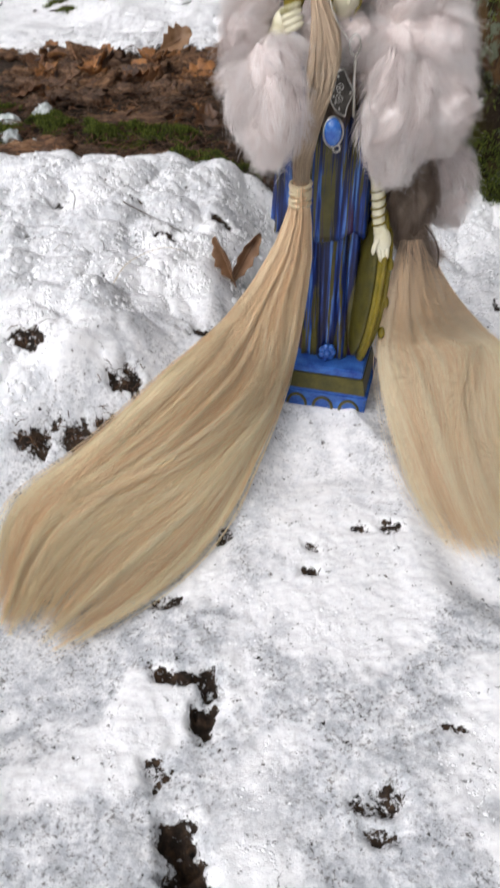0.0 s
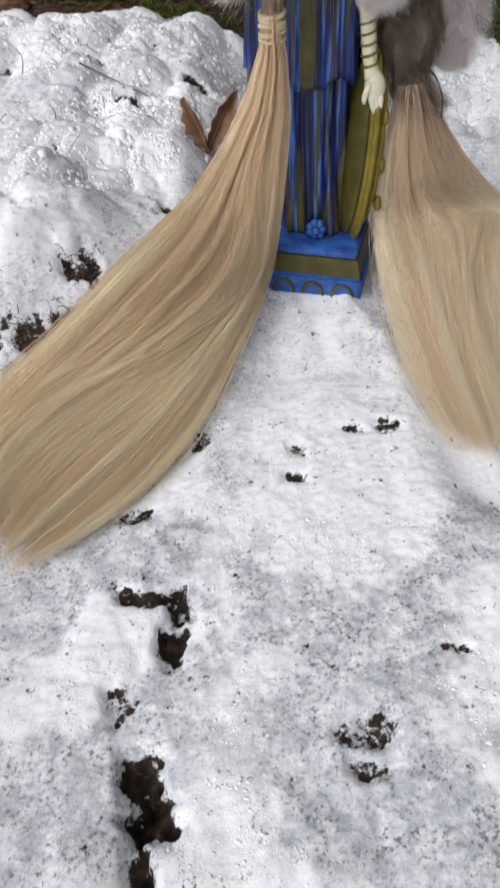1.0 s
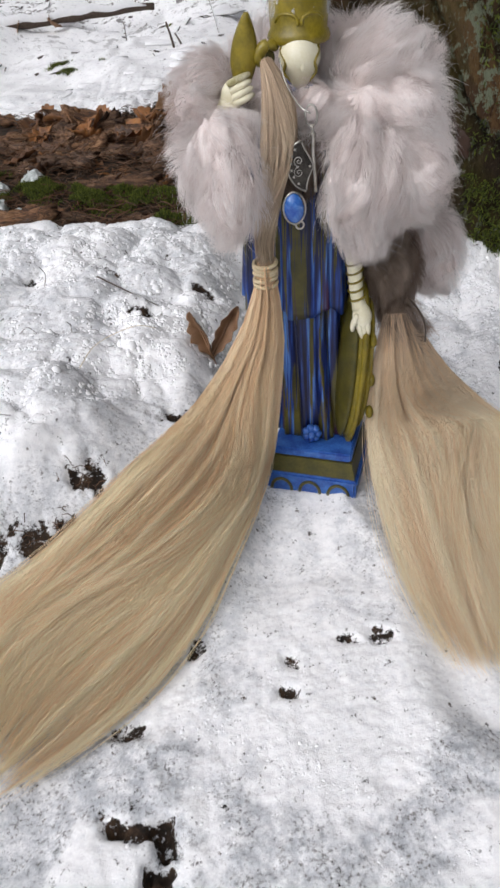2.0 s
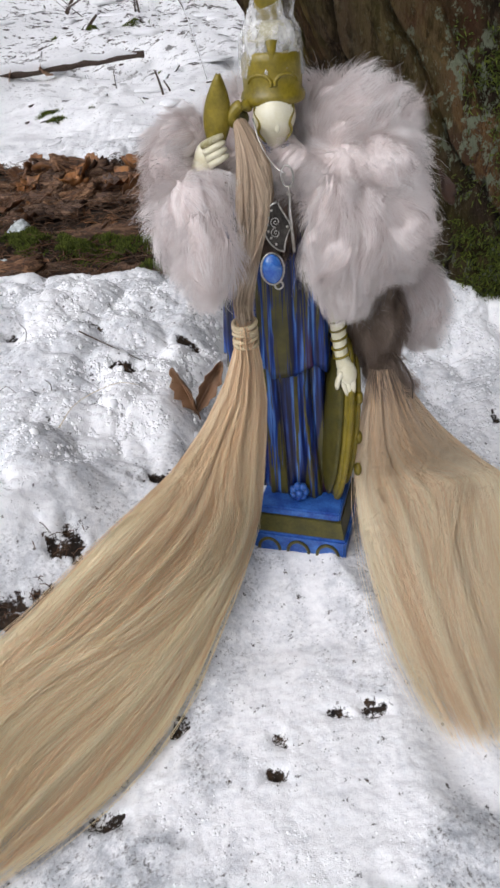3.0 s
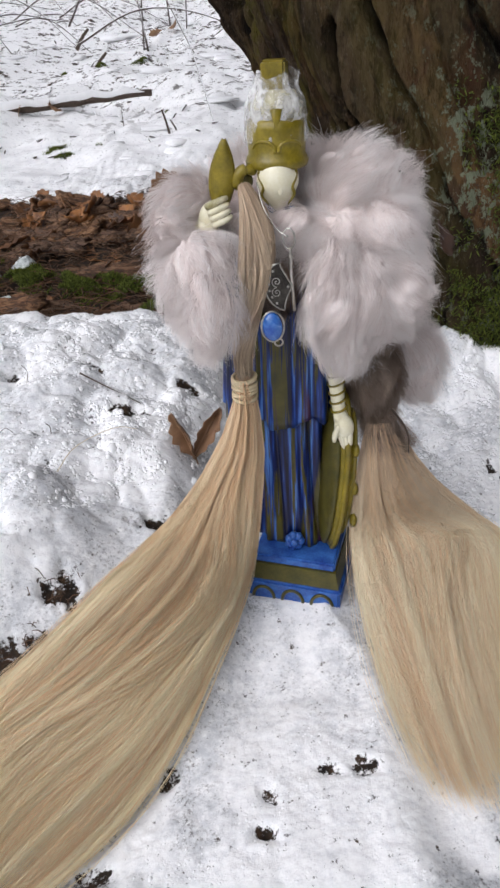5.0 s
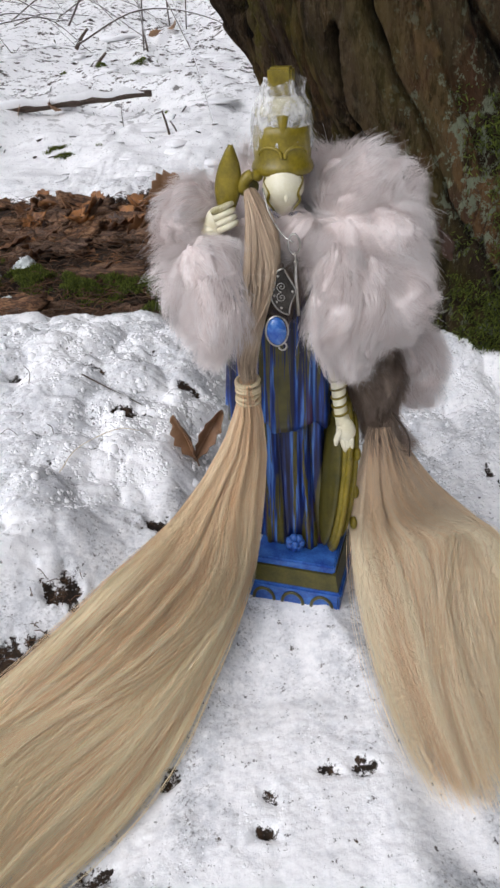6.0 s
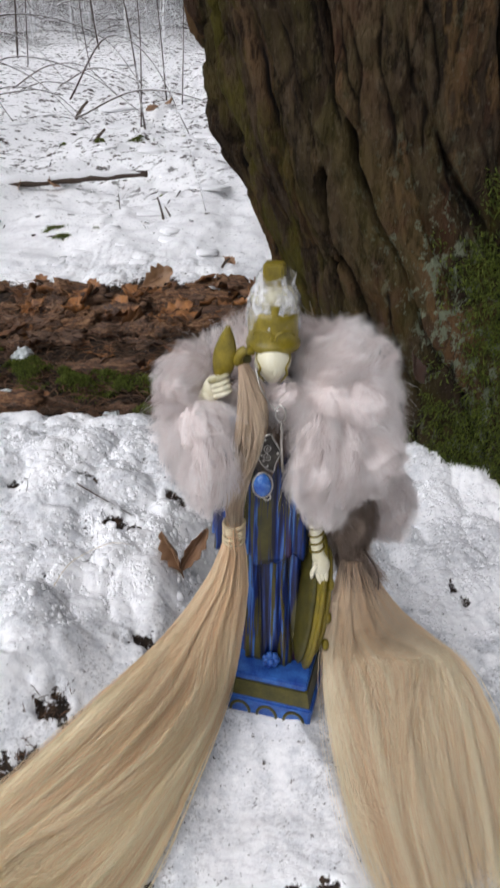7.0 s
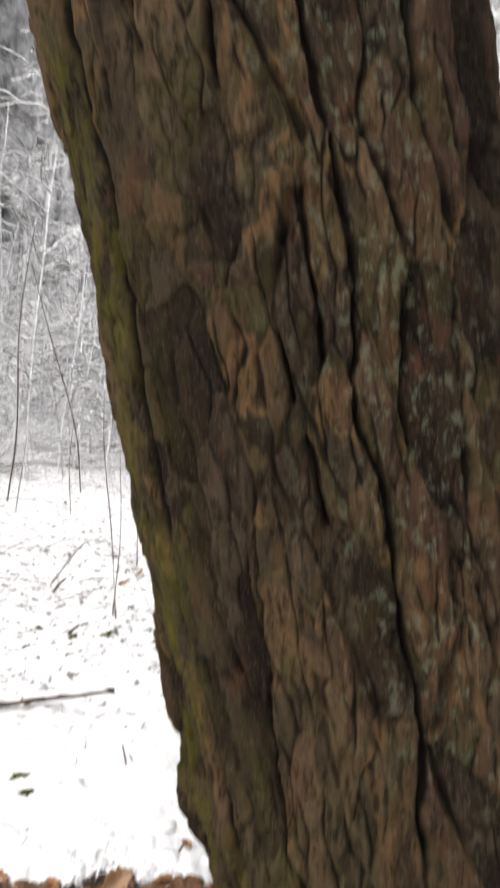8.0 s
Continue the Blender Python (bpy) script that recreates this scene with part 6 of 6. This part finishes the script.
def build_snow_grains():
    """Soft round crumbs of snow, too many to count, heaped into puffs and half sunk into the cover."""
    rng = np.random.default_rng(61)
    m, each = 4200, 9
    cx, cy = rng.uniform(-0.21, 0.29, m), rng.uniform(0.06, 0.76, m)
    x = (cx[:, None] + rng.normal(0, 0.0032, (m, each))).ravel()
    y = (cy[:, None] + rng.normal(0, 0.0032, (m, each))).ravel()
    n = len(x)
    z, bare, thin, _ = ground_parts(x, y)
    ok = (bare < 0.3) & (pressed(x, y) < 0.03) & ~((np.abs(x - 0.066) < 0.047) & (np.abs(y - 0.505) < 0.047))
    ok &= (thin < rng.uniform(0.15, 0.9, n)) & (fbm(x * 45, y * 45, seed=181) > rng.normal(-0.1, 0.35, n))
    x, y, z = x[ok], y[ok], z[ok]
    n = len(x)
    g = (1 + 5 ** 0.5) / 2
    ico = np.array([(-1, g, 0), (1, g, 0), (-1, -g, 0), (1, -g, 0), (0, -1, g), (0, 1, g), (0, -1, -g), (0, 1, -g), (g, 0, -1), (g, 0, 1), (-g, 0, -1), (-g, 0, 1)]) / math.sqrt(1 + g * g)
    tri = np.array([(0, 11, 5), (0, 5, 1), (0, 1, 7), (0, 7, 10), (0, 10, 11), (1, 5, 9), (5, 11, 4), (11, 10, 2), (10, 7, 6), (7, 1, 8), (3, 9, 4), (3, 4, 2), (3, 2, 6), (3, 6, 8), (3, 8, 9), (4, 9, 5), (2, 4, 11), (6, 2, 10), (8, 6, 7), (9, 8, 1)])
    r = np.exp(rng.normal(math.log(0.0008), 0.32, n)) * (0.7 + 1.0 * sstep(0.38, 0.55, y))
    V = ico[None] * (1 + 0.12 * rng.normal(size=(n, 12, 1))) * r[:, None, None] * rng.uniform(0.8, 1.25, (n, 1, 3))
    V = V + np.stack([x, y, z - 0.45 * r], -1)[:, None]
    F = tri[None] + (np.arange(n) * 12)[:, None, None]
    parts_v, parts_f = [V.reshape(-1, 3)], [F.reshape(-1, 3)]
    # rounder clods that the bank is heaped of
    edge = {}
    fine, pts = [], [tuple(p) for p in ico]
    for a, b, c in tri:
        m3 = []
        for e in ((a, b), (b, c), (c, a)):
            key = (min(e), max(e))
            if key not in edge:
                q = ico[e[0]] + ico[e[1]]
                edge[key] = len(pts)
                pts.append(tuple(q / np.linalg.norm(q)))
            m3.append(edge[key])
        fine += [(a, m3[0], m3[2]), (b, m3[1], m3[0]), (c, m3[2], m3[1]), tuple(m3)]
    ball, fine = np.array(pts), np.array(fine)
    n = 4500
    x, y = rng.uniform(-0.25, 0.31, n), rng.uniform(0.36, 0.80, n)
    z, bare, thin, _ = ground_parts(x, y)
    ok = (bare < 0.25) & (pressed(x, y) < 0.02) & ~((np.abs(x - 0.066) < 0.05) & (np.abs(y - 0.505) < 0.05)) & (fbm(x * 30, y * 30, seed=182) > rng.normal(-0.1, 0.25, n))
    ok &= (x < 0.01) & (y > 0.40) | (y > 0.6)
    x, y, z = x[ok], y[ok], z[ok]
    n = len(x)
    r = np.minimum(np.exp(rng.normal(math.log(0.0024), 0.40, n)), 0.0046)
    V = ball[None] * r[:, None, None] * rng.uniform(0.8, 1.25, (n, 1, 3)) * [1, 1, 0.8]
    P = V * 520 + rng.uniform(0, 50, (n, 1, 3))
    V = V * (1 + 0.28 * vnoise(P[..., 0], P[..., 1], P[..., 2], seed=183))[..., None] + np.stack([x, y, z - 0.68 * r], -1)[:, None]
    parts_f.append((fine[None] + (np.arange(n) * len(ball))[:, None, None]).reshape(-1, 3) + len(parts_v[0]))
    parts_v.append(V.reshape(-1, 3))
    # low pillows of snow over the brush in the clearing
    n = 70
    y = 1.36 + 3.6 * rng.random(n) ** 1.3
    x = y * rng.uniform(-0.46, -0.02, n)
    z = ground_parts(x, y)[0]
    r = rng.uniform(0.010, 0.026, n) * np.sqrt(y / 1.4)
    V = ball[None] * r[:, None, None] * rng.uniform(0.7, 2.2, (n, 1, 3)) * [1, 1, 0.2]
    P = V * 90 + rng.uniform(0, 50, (n, 1, 3))
    V = V * (1 + 0.5 * vnoise(P[..., 0], P[..., 1], P[..., 2], seed=184))[..., None] + np.stack([x, y, z - 0.15 * r], -1)[:, None]
    parts_f.append((fine[None] + (np.arange(n) * len(ball))[:, None, None]).reshape(-1, 3) + sum(len(q) for q in parts_v))
    parts_v.append(V.reshape(-1, 3))
    me = raw_mesh("snow_crumbs", np.concatenate(parts_v), np.concatenate(parts_f))
    thing("snow_crumbs", me, LOOSE_SNOW, "loose white crumbs of snow lying on the cover", "snow", kind="stuff")


build_snow_grains()
